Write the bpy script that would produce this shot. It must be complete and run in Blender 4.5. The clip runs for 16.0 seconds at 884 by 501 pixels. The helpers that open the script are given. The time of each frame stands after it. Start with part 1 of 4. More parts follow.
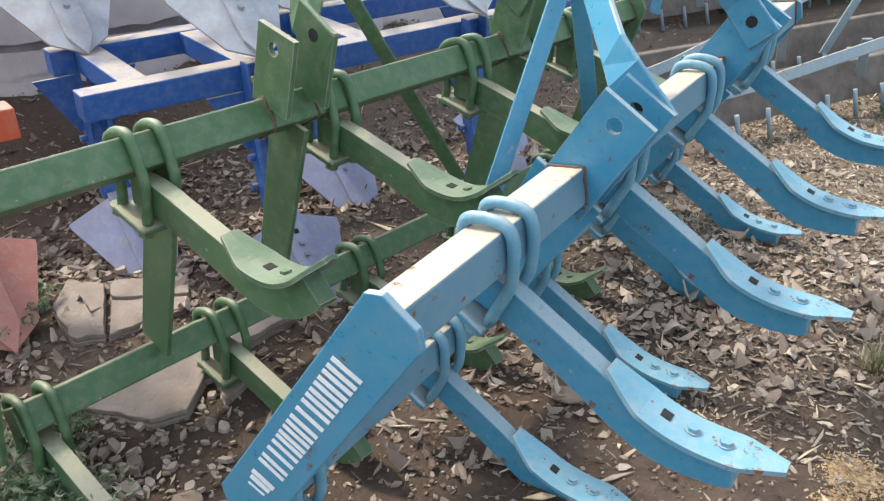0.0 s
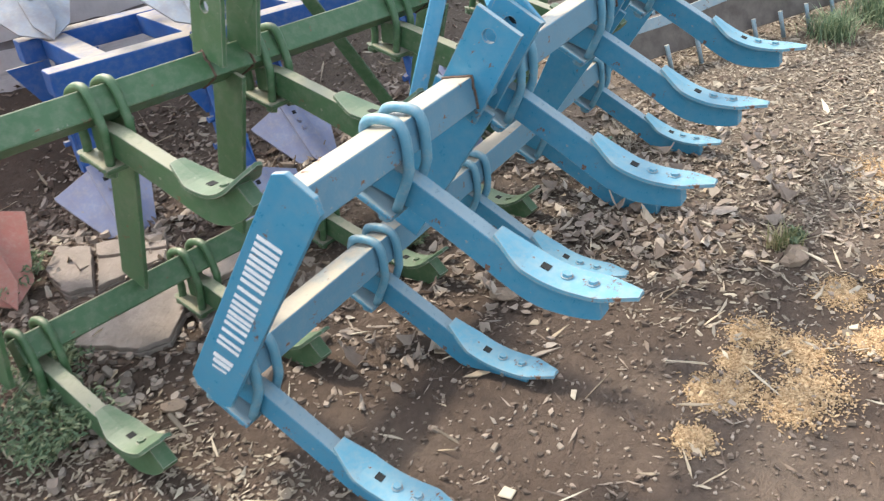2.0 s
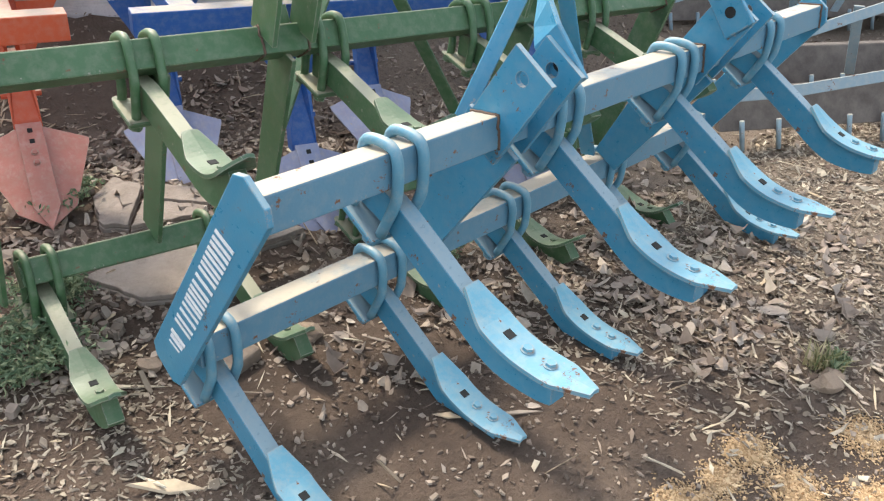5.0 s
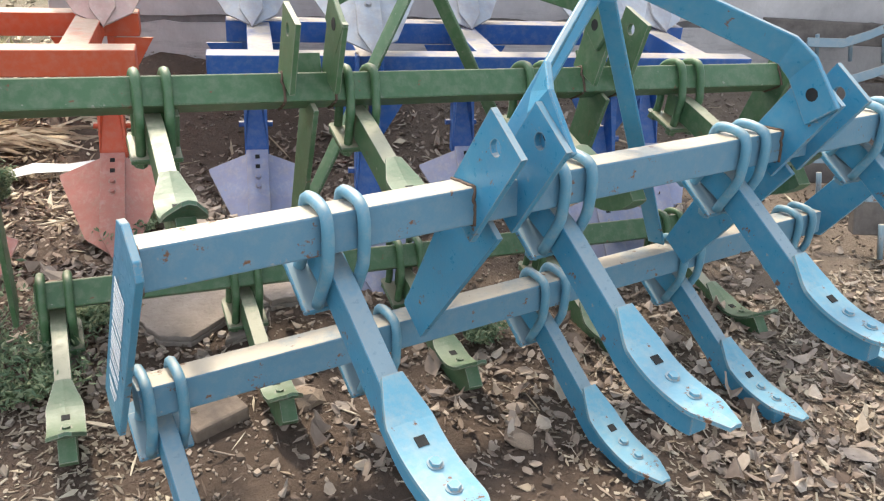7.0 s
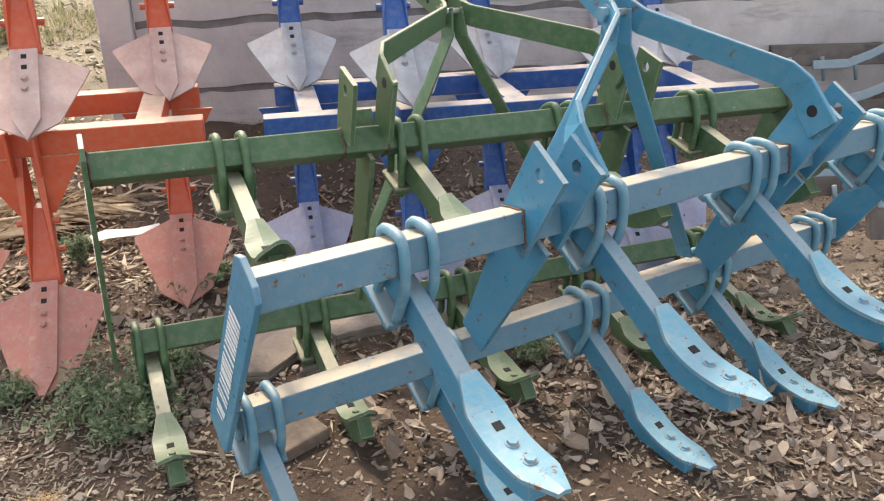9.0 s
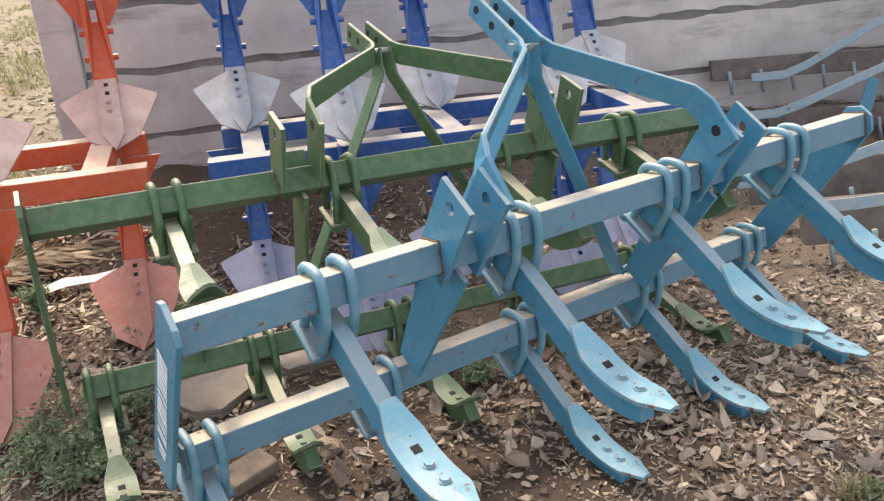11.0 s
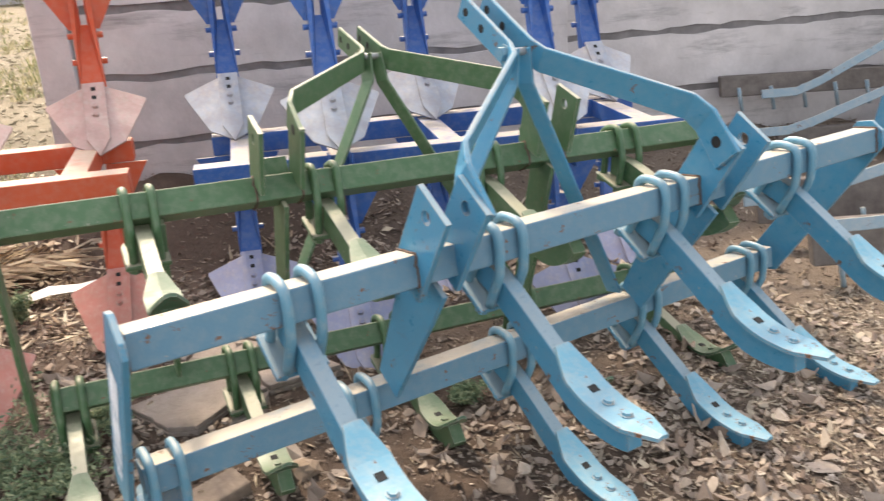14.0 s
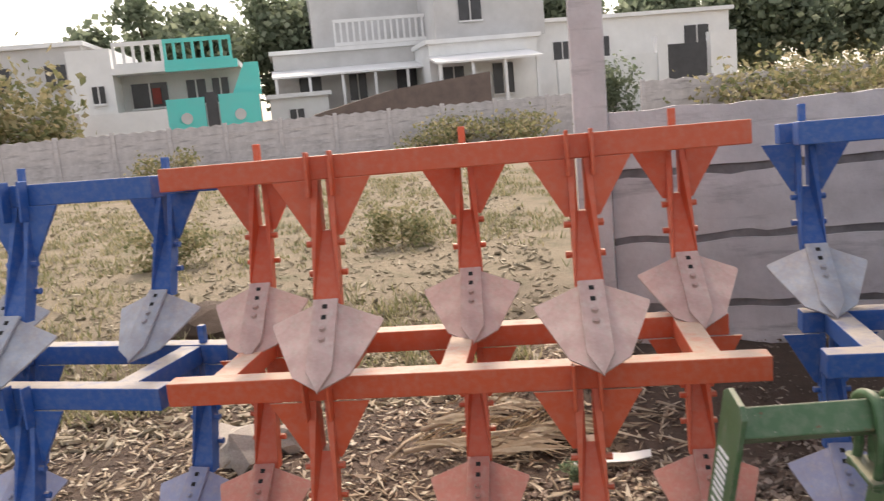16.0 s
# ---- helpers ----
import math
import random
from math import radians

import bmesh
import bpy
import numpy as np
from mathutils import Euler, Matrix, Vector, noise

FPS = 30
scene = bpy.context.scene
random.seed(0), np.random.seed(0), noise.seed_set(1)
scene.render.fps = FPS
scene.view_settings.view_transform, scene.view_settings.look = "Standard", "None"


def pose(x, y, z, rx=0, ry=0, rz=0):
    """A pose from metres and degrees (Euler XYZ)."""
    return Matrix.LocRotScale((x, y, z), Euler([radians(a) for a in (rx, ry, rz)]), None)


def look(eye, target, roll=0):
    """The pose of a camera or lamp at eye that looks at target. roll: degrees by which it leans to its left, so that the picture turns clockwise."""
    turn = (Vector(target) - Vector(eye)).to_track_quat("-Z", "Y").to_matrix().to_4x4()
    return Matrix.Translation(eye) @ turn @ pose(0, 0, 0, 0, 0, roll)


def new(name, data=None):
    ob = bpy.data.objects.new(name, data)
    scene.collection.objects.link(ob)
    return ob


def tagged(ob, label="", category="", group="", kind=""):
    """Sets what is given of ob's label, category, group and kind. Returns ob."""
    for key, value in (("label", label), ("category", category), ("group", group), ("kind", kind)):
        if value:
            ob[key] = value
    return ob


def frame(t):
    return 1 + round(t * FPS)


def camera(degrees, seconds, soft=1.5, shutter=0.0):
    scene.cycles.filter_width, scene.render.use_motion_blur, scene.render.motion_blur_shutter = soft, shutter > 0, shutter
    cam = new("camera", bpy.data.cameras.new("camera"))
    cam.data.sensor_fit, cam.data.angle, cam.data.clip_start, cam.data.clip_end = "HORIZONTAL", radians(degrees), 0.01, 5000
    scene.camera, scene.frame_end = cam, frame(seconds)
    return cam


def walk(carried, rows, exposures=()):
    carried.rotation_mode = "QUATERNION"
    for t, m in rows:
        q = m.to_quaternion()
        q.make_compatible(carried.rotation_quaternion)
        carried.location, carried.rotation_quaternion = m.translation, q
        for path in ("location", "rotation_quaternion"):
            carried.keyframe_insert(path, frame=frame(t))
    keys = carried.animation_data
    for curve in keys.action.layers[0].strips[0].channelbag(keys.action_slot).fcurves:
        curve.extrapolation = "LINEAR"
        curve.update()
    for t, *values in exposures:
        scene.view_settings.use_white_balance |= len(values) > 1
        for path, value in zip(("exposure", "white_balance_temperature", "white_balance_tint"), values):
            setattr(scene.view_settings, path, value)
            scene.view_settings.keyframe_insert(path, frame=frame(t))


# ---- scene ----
# camera and walk
cam = camera(55.6, 16.0, soft=1.2, shutter=0.2)
METRES, EYE, TILT, LEAN, TURN = 3.4, 1.26, -28.95, 0.35, -56.63
EXPOSURES = [(0.0, 1.61, 6510, 6), (0.5, 1.74, 6510, 6), (3.0, 1.73, 6540, 6), (6.0, 1.63, 6600, 6), (6.5, 1.73, 6610, 6), (7.5, 1.71, 6980, 9), (8.0, 1.55, 7160, 11), (11.0, 1.55, 7220, 11), (11.5, 1.73, 7230, 11), (13.5, 1.68, 7260, 11), (14.5, 1.98, 7360, 13), (15.0, 2.11, 7360, 14), (15.5, 1.41, 7320, 14), (16.0, 1.09, 7320, 15)]
ROWS = [
    (0.0, 0.0, 0.0, 0.0, 0.0, 0.0, -0.0),
    (0.5, 0.0298, -0.0142, -0.0027, 1.1, 2.86, -0.36),
    (1.0, 0.0442, -0.0145, -0.0014, 0.47, 4.73, -1.19),
    (1.5, 0.0695, -0.0232, -0.0236, -2.92, 3.03, 5.87),
    (2.0, 0.0462, -0.0739, -0.0475, 0.25, -1.21, 5.6),
    (2.5, 0.0345, -0.0925, -0.0496, 1.91, 0.93, -0.17),
    (3.0, 0.0395, -0.0977, -0.0577, 1.22, 1.84, -2.79),
    (5.5, 0.1296, -0.0247, -0.0096, 9.68, -3.25, -8.48),
    (6.0, 0.1466, 0.0067, 0.0076, 9.52, -4.47, -6.18),
    (6.5, 0.186, 0.0426, 0.0263, 15.47, 0.4, -15.31),
    (7.0, 0.205, 0.0329, 0.0084, 20.75, -0.2, -15.39),
    (7.5, 0.2095, -0.013, -0.0132, 19.2, 2.13, -13.63),
    (8.0, 0.2114, -0.0297, -0.0158, 20.27, 2.42, -12.87),
    (10.5, 0.2401, -0.0369, -0.0055, 23.86, 4.19, -9.65),
    (11.0, 0.2592, -0.0403, -0.0016, 21.87, 4.43, -8.0),
    (11.5, 0.2759, -0.02, 0.0023, 21.67, 5.18, -10.11),
    (12.0, 0.2835, -0.0031, -0.0019, 23.56, 4.29, -11.64),
    (12.5, 0.2918, 0.0015, -0.0032, 23.71, 2.69, -10.41),
    (13.0, 0.3168, 0.019, 0.0058, 19.23, 2.84, -8.22),
    (13.5, 0.3085, 0.0147, 0.0062, 17.45, 4.52, -7.93),
    (14.0, 0.2658, -0.0048, 0.0016, 22.63, 5.44, -9.08),
    (14.5, 0.2078, -0.0477, -0.0125, 27.64, 5.83, -9.62),
    (15.0, 0.1573, -0.0811, -0.0148, 32.06, 7.1, -11.83),
    (15.5, 0.0741, -0.0848, -0.0096, 38.01, 9.56, -14.18),
    (16.0, 0.0146, -0.1052, -0.0133, 44.19, 10.17, -15.97),
]
walk(cam, [(t, pose(0, 0, EYE, TILT, LEAN, TURN) @ pose(METRES * x, METRES * y, METRES * z, 90 + pitch, roll, yaw)) for t, x, y, z, yaw, pitch, roll in ROWS],
     EXPOSURES)

# world and sun
SUN_ELEV, SUN_AZ = 50.0, 6.0  # azimuth in degrees from +y towards +x
world = bpy.data.worlds.new("sky")
scene.world = world
world.use_nodes = True
wn = world.node_tree
sky = wn.nodes.new("ShaderNodeTexSky")
sky.sky_type = 'NISHITA'
sky.sun_disc = False
sky.sun_elevation = radians(SUN_ELEV)
sky.sun_rotation = radians(SUN_AZ)
sky.dust_density = 2.0
sky.air_density = 1.0
haze = wn.nodes.new("ShaderNodeHueSaturation")
haze.inputs["Saturation"].default_value = 0.45
wn.nodes["Background"].inputs["Strength"].default_value = 0.15
wn.links.new(sky.outputs[0], haze.inputs["Color"])
wn.links.new(haze.outputs[0], wn.nodes["Background"].inputs["Color"])
sun = new("sun", bpy.data.lights.new("sun", 'SUN'))
sun.data.energy = 1.5
sun.data.angle = radians(5.0)
sun.data.color = (1.0, 0.9, 0.76)
e, a = radians(SUN_ELEV), radians(SUN_AZ)
sun.matrix_world = look(Vector((math.sin(a) * math.cos(e), math.cos(a) * math.cos(e), math.sin(e))) * 20, (0, 0, 0))


# ---- materials ----
def ramp_node(nt, stops):
    r = nt.nodes.new("ShaderNodeValToRGB")
    el = r.color_ramp.elements
    while len(el) < len(stops):
        el.new(0.5)
    for k, (p, c) in zip(el, stops):
        k.position, k.color = p, (*c, 1)
    return r


def noise_node(nt, scale, detail=4.0, rough=0.55, vec=None):
    n = nt.nodes.new("ShaderNodeTexNoise")
    n.inputs["Scale"].default_value = scale
    n.inputs["Detail"].default_value = detail
    n.inputs["Roughness"].default_value = rough
    if vec is not None:
        nt.links.new(vec, n.inputs["Vector"])
    return n


def mix_node(nt, fac, a, b, mode='MIX'):
    m = nt.nodes.new("ShaderNodeMix")
    m.data_type, m.blend_type = 'RGBA', mode
    for sock, v in ((m.inputs[0], fac), (m.inputs[6], a), (m.inputs[7], b)):
        if hasattr(v, "is_linked"):
            nt.links.new(v, sock)
        elif isinstance(v, tuple):
            sock.default_value = (*v, 1)
        else:
            sock.default_value = v
    return m.outputs[2]


def shader(name):
    m = bpy.data.materials.new(name)
    m.use_nodes = True
    nt = m.node_tree
    return m, nt, nt.nodes["Principled BSDF"], nt.nodes.new("ShaderNodeTexCoord").outputs["Object"]


def bump(nt, bsdf, height, strength, dist):
    b = nt.nodes.new("ShaderNodeBump")
    b.inputs["Strength"].default_value = strength
    b.inputs["Distance"].default_value = dist
    nt.links.new(height, b.inputs["Height"])
    nt.links.new(b.outputs[0], bsdf.inputs["Normal"])


def paint(name, colour, dull, rust=(0.16, 0.075, 0.04), wear=0.66, rough=0.42, dust=(0.45, 0.40, 0.34), dusty=0.35, settle=0.75, edges=False, scuff=0.0):
    """Brushed and sprayed machine paint: two tones, dust in blotches, chips that show rust or primer."""
    m, nt, b, co = shader(name)
    n1 = noise_node(nt, 7.0, 5, 0.6, co)
    c = mix_node(nt, n1.outputs["Fac"], colour, dull)
    n2 = noise_node(nt, 38.0, 6, 0.7, co)
    r2 = ramp_node(nt, [(0.45, (0, 0, 0)), (0.8, (dusty,) * 3)])
    nt.links.new(n2.outputs["Fac"], r2.inputs[0])
    c = mix_node(nt, r2.outputs[0], c, dust)
    geo = nt.nodes.new("ShaderNodeNewGeometry")
    up = nt.nodes.new("ShaderNodeSeparateXYZ")
    nt.links.new(geo.outputs["Normal"], up.inputs[0])
    flat = nt.nodes.new("ShaderNodeMapRange")
    flat.inputs["From Min"].default_value, flat.inputs["From Max"].default_value, flat.inputs["To Max"].default_value = 0.72, 0.98, settle
    nt.links.new(up.outputs["Z"], flat.inputs["Value"])
    n6 = noise_node(nt, 11.0, 6, 0.7, co)
    r6 = ramp_node(nt, [(0.30, (0.35,) * 3), (0.52, (1, 1, 1))])
    nt.links.new(n6.outputs["Fac"], r6.inputs[0])
    dusted = nt.nodes.new("ShaderNodeMath")
    dusted.operation = 'MULTIPLY'
    nt.links.new(flat.outputs[0], dusted.inputs[0])
    nt.links.new(r6.outputs[0], dusted.inputs[1])
    c = mix_node(nt, dusted.outputs[0], c, (0.46, 0.39, 0.30))
    n3 = noise_node(nt, 24.0, 8, 0.72, co)
    r3 = ramp_node(nt, [(wear, (0, 0, 0)), (wear + 0.025, (1, 1, 1))])
    nt.links.new(n3.outputs["Fac"], r3.inputs[0])
    c = mix_node(nt, r3.outputs[0], c, rust)
    if scuff:  # pale dry streaks that run down the plate
        run = nt.nodes.new("ShaderNodeMapping")
        run.inputs["Scale"].default_value = (34.0, 34.0, 7.0)
        nt.links.new(co, run.inputs["Vector"])
        n8 = noise_node(nt, 1.0, 7, 0.72, run.outputs[0])
        r8 = ramp_node(nt, [(0.50, (0, 0, 0)), (0.66, (scuff,) * 3)])
        nt.links.new(n8.outputs["Fac"], r8.inputs[0])
        c = mix_node(nt, r8.outputs[0], c, (0.62, 0.57, 0.53))
        n9 = noise_node(nt, 5.0, 6, 0.7, co)
        r9 = ramp_node(nt, [(0.42, (scuff * 0.8,) * 3), (0.56, (0, 0, 0))])
        nt.links.new(n9.outputs["Fac"], r9.inputs[0])
        c = mix_node(nt, r9.outputs[0], c, rust)
    if edges:  # rubbed edges, where the paint is thin
        round_edge = nt.nodes.new("ShaderNodeBevel")
        round_edge.samples = 4
        round_edge.inputs["Radius"].default_value = 0.005
        dot = nt.nodes.new("ShaderNodeVectorMath")
        dot.operation = 'DOT_PRODUCT'
        nt.links.new(round_edge.outputs[0], dot.inputs[0])
        nt.links.new(geo.outputs["Normal"], dot.inputs[1])
        n7 = noise_node(nt, 30.0, 6, 0.75, co)
        both = nt.nodes.new("ShaderNodeMath")
        both.operation = 'SUBTRACT'
        nt.links.new(dot.outputs["Value"], both.inputs[0])
        nt.links.new(n7.outputs["Fac"], both.inputs[1])
        r7 = ramp_node(nt, [(0.30, (0.8,) * 3), (0.35, (0, 0, 0))])
        nt.links.new(both.outputs[0], r7.inputs[0])
        c = mix_node(nt, r7.outputs[0], c, (0.34, 0.30, 0.26))
    nt.links.new(c, b.inputs["Base Color"])
    r4 = ramp_node(nt, [(0.3, (rough - 0.1,) * 3), (0.75, (rough + 0.25,) * 3)])
    nt.links.new(n2.outputs["Fac"], r4.inputs[0])
    nt.links.new(r4.outputs[0], b.inputs["Roughness"])
    n5 = noise_node(nt, 160.0, 3, 0.5, co)
    bump(nt, b, n5.outputs["Fac"], 0.16, 0.002)
    return m


def plain(name, colour, dull, scale=12.0, rough=0.8, metal=0.0, bump_scale=60.0, bump_strength=0.3, bump_dist=0.004):
    m, nt, b, co = shader(name)
    n1 = noise_node(nt, scale, 6, 0.65, co)
    r = ramp_node(nt, [(0.3, dull), (0.7, colour)])
    nt.links.new(n1.outputs["Fac"], r.inputs[0])
    nt.links.new(r.outputs[0], b.inputs["Base Color"])
    b.inputs["Roughness"].default_value = rough
    b.inputs["Metallic"].default_value = metal
    n2 = noise_node(nt, bump_scale, 5, 0.6, co)
    bump(nt, b, n2.outputs["Fac"], bump_strength, bump_dist)
    return m


def chips_material(name, stops, rough=0.85):
    m, nt, b, co = shader(name)
    g = nt.nodes.new("ShaderNodeNewGeometry")
    r = ramp_node(nt, stops)
    nt.links.new(g.outputs["Random Per Island"], r.inputs[0])
    n = noise_node(nt, 45.0, 4, 0.6, co)
    c = mix_node(nt, 0.35, r.outputs[0], n.outputs["Fac"], 'OVERLAY')
    nt.links.new(c, b.inputs["Base Color"])
    b.inputs["Roughness"].default_value = rough
    return m


SKY_BLUE = paint("sky_blue_paint", (0.035, 0.21, 0.36), (0.062, 0.255, 0.385), wear=0.632, rough=0.32, dusty=0.15, edges=True)
BAR_BLUE = paint("faded_bar_blue_paint", (0.075, 0.195, 0.29), (0.105, 0.225, 0.305), wear=0.625, dusty=0.20, settle=0.95, edges=True)
RUST = plain("rusty_weld", (0.14, 0.085, 0.06), (0.08, 0.055, 0.04), 60, 0.85, 0, 200, 0.5, 0.002)
WORN_BLUE = paint("worn_blue_paint", (0.070, 0.27, 0.41), (0.13, 0.32, 0.42), wear=0.60, dusty=0.45, settle=0.12, edges=True)
U_BLUE = paint("u_bolt_blue_paint", (0.075, 0.235, 0.35), (0.12, 0.285, 0.37), wear=0.65, dusty=0.45, settle=0.6)
GREEN = paint("green_paint", (0.042, 0.108, 0.042), (0.075, 0.15, 0.072), wear=0.645, dusty=0.24, settle=0.6, edges=True)
WORN_GREEN = paint("worn_green_paint", (0.046, 0.105, 0.050), (0.080, 0.150, 0.085), wear=0.64, dusty=0.22, settle=0.15, edges=True)
ORANGE = paint("orange_paint", (0.62, 0.095, 0.03), (0.52, 0.095, 0.045), wear=0.70, dusty=0.25, settle=0.85)
ROYAL = paint("royal_blue_paint", (0.012, 0.085, 0.34), (0.022, 0.105, 0.34), wear=0.70, dusty=0.25, settle=0.85)
PINK_STEEL = paint("pale_red_share_paint", (0.50, 0.29, 0.265), (0.60, 0.44, 0.405), wear=0.72, dusty=0.6, settle=0.2, edges=True, scuff=0.34)
GREY_STEEL = paint("grey_share_paint", (0.29, 0.33, 0.41), (0.40, 0.43, 0.49), wear=0.72, dusty=0.6, settle=0.2, edges=True, scuff=0.34)
LOW_RED = paint("red_share_paint", (0.48, 0.14, 0.11), (0.45, 0.2, 0.16), wear=0.73, dusty=0.4, settle=0.2, edges=True, scuff=0.2)
LOW_BLUE = paint("violet_blue_share_paint", (0.20, 0.235, 0.41), (0.29, 0.32, 0.47), wear=0.73, dusty=0.4, settle=0.2, edges=True, scuff=0.2)
WHITE_PAINT = plain("white_lettering_paint", (0.8, 0.8, 0.8), (0.68, 0.7, 0.74), 40, 0.6)
STEEL = plain("bolt_steel", (0.42, 0.44, 0.46), (0.28, 0.27, 0.26), 60, 0.45, 0.7)
DARK = plain("hole_dark", (0.02, 0.02, 0.02), (0.01, 0.01, 0.01), 20, 0.9)
CONCRETE = plain("precast_concrete", (0.66, 0.615, 0.615), (0.42, 0.39, 0.39), 2.6, 0.9, 0, 40, 0.5, 0.006)
def smear(m):
    """Dark weather smears that run along the precast boards."""
    nt = m.node_tree
    b = nt.nodes["Principled BSDF"]
    old = b.inputs["Base Color"].links[0].from_socket
    run = nt.nodes.new("ShaderNodeMapping")
    run.inputs["Scale"].default_value = (1.3, 1.3, 9.0)
    nt.links.new(nt.nodes.new("ShaderNodeTexCoord").outputs["Object"], run.inputs["Vector"])
    n = noise_node(nt, 1.0, 8, 0.68, run.outputs[0])
    r = ramp_node(nt, [(0.54, (0, 0, 0)), (0.70, (0.65,) * 3)])
    nt.links.new(n.outputs["Fac"], r.inputs[0])
    nt.links.new(mix_node(nt, r.outputs[0], old, (0.16, 0.15, 0.15)), b.inputs["Base Color"])


smear(CONCRETE)
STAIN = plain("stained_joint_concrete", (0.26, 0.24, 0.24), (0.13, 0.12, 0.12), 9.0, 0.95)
SLAB = plain("sandstone_slab", (0.32, 0.265, 0.23), (0.20, 0.163, 0.138), 9.0, 0.9, 0, 26, 0.9, 0.014)
WOOD = plain("weathered_plank", (0.165, 0.14, 0.125), (0.085, 0.07, 0.063), 14.0, 0.85)
PALE_BLUE = paint("pale_blue_paint", (0.17, 0.27, 0.34), (0.24, 0.31, 0.35), wear=0.62, dusty=0.5)


# ---- mesh helpers ----
def part(name, bm, material, parent=None, label="", m=None):
    data = bm
    if isinstance(bm, bmesh.types.BMesh):
        data = bpy.data.meshes.new(name)
        bm.normal_update()
        bm.to_mesh(data)
        bm.free()
        data.materials.append(material)
    ob = new(name, data)
    if parent is not None:
        ob.parent = parent
    if m is not None:
        ob.matrix_basis = m
    if label:
        ob["label"] = label
    return ob


def thing(name, m, label, category, group="", kind=""):
    ob = new(name)
    ob.matrix_basis = m
    return tagged(ob, label, category, group, kind)


def bevel(bm, width, segments=2, angle=0.6):
    edges = [e for e in bm.edges if len(e.link_faces) == 2 and e.calc_face_angle(0) > angle]
    bmesh.ops.bevel(bm, geom=edges, offset=width, segments=segments, affect='EDGES', profile=0.5, clamp_overlap=True)
    return bm


def box(x0, x1, y0, y1, z0, z1, r=0.0, seg=2):
    bm = bmesh.new()
    bmesh.ops.create_cube(bm, size=1)
    for v in bm.verts:
        v.co = ((x0 + x1) / 2 + v.co.x * (x1 - x0), (y0 + y1) / 2 + v.co.y * (y1 - y0), (z0 + z1) / 2 + v.co.z * (z1 - z0))
    if r:
        bevel(bm, r, seg)
    return bm


def prism(points, axis, lo, hi, r=0.0):
    """An outline in the plane across axis, drawn out from lo to hi. Points are (y, z) for x, (x, z) for y, (x, y) for z."""
    put = {"x": lambda p, d: (d, p[0], p[1]), "y": lambda p, d: (p[0], d, p[1]), "z": lambda p, d: (p[0], p[1], d)}[axis]
    bm = bmesh.new()
    a = [bm.verts.new(put(p, lo)) for p in points]
    b = [bm.verts.new(put(p, hi)) for p in points]
    n = len(points)
    bm.faces.new(a)
    bm.faces.new(b[::-1])
    for k in range(n):
        bm.faces.new((a[k], b[k], b[(k + 1) % n], a[(k + 1) % n]))
    bmesh.ops.recalc_face_normals(bm, faces=bm.faces)
    if r:
        bevel(bm, r, 2)
    return bm


def pierced(points, holes, lo, hi):
    """An outline (y, z) with round holes (y, z, radius), drawn out along x from lo to hi."""
    bm = bmesh.new()
    loops = [list(points)] + [[(y + r * math.cos(6.283185 * k / 14), z + r * math.sin(6.283185 * k / 14)) for k in range(14)] for y, z, r in holes]
    edges = []
    for loop in loops:
        vs = [bm.verts.new((lo, y, z)) for y, z in loop]
        edges += [bm.edges.new((vs[k], vs[(k + 1) % len(vs)])) for k in range(len(vs))]
    bmesh.ops.triangle_fill(bm, use_beauty=True, use_dissolve=False, edges=edges)
    out = bmesh.ops.extrude_face_region(bm, geom=bm.faces[:])
    for v in out["geom"]:
        if isinstance(v, bmesh.types.BMVert):
            v.co.x = hi
    bmesh.ops.recalc_face_normals(bm, faces=bm.faces)
    return bm


def tube(points, radius, sides=10):
    bm = bmesh.new()
    pts = [Vector(p) for p in points]
    rings = []
    up = Vector((1, 0.01, 0))
    for k, p in enumerate(pts):
        d = (pts[min(k + 1, len(pts) - 1)] - pts[max(k - 1, 0)]).normalized()
        u = d.cross(up)
        if u.length < 1e-3:
            u = d.cross(Vector((0, 0, 1)))
        u.normalize()
        w = d.cross(u)
        rings.append([bm.verts.new(p + radius * (u * math.cos(q) + w * math.sin(q))) for q in (2 * math.pi * s / sides for s in range(sides))])
    for r0, r1 in zip(rings, rings[1:]):
        for s in range(sides):
            bm.faces.new((r0[s], r0[(s + 1) % sides], r1[(s + 1) % sides], r1[s])).smooth = True
    bm.faces.new(rings[0][::-1])
    bm.faces.new(rings[-1])
    bmesh.ops.recalc_face_normals(bm, faces=bm.faces)
    return bm


def strip(points, heights, thickness, r=0.002):
    """A bent flat bar: centre points, the half-height vector at each, and the thickness across."""
    bm = bmesh.new()
    rings = []
    pts, hs = [Vector(p) for p in points], [Vector(h) for h in heights]
    for k, (p, h) in enumerate(zip(pts, hs)):
        d0 = (pts[k] - pts[k - 1]).normalized() if k else (pts[1] - pts[0]).normalized()
        d1 = (pts[k + 1] - pts[k]).normalized() if k < len(pts) - 1 else d0
        d = (d0 + d1).normalized()
        n = d.cross(h).normalized() * thickness / 2
        rings.append([bm.verts.new(p + s) for s in (h + n, h - n, -h - n, -h + n)])
    for a, b in zip(rings, rings[1:]):
        for s in range(4):
            bm.faces.new((a[s], a[(s + 1) % 4], b[(s + 1) % 4], b[s]))
    bm.faces.new(rings[0][::-1])
    bm.faces.new(rings[-1])
    bmesh.ops.recalc_face_normals(bm, faces=bm.faces)
    return bevel(bm, r, 1)


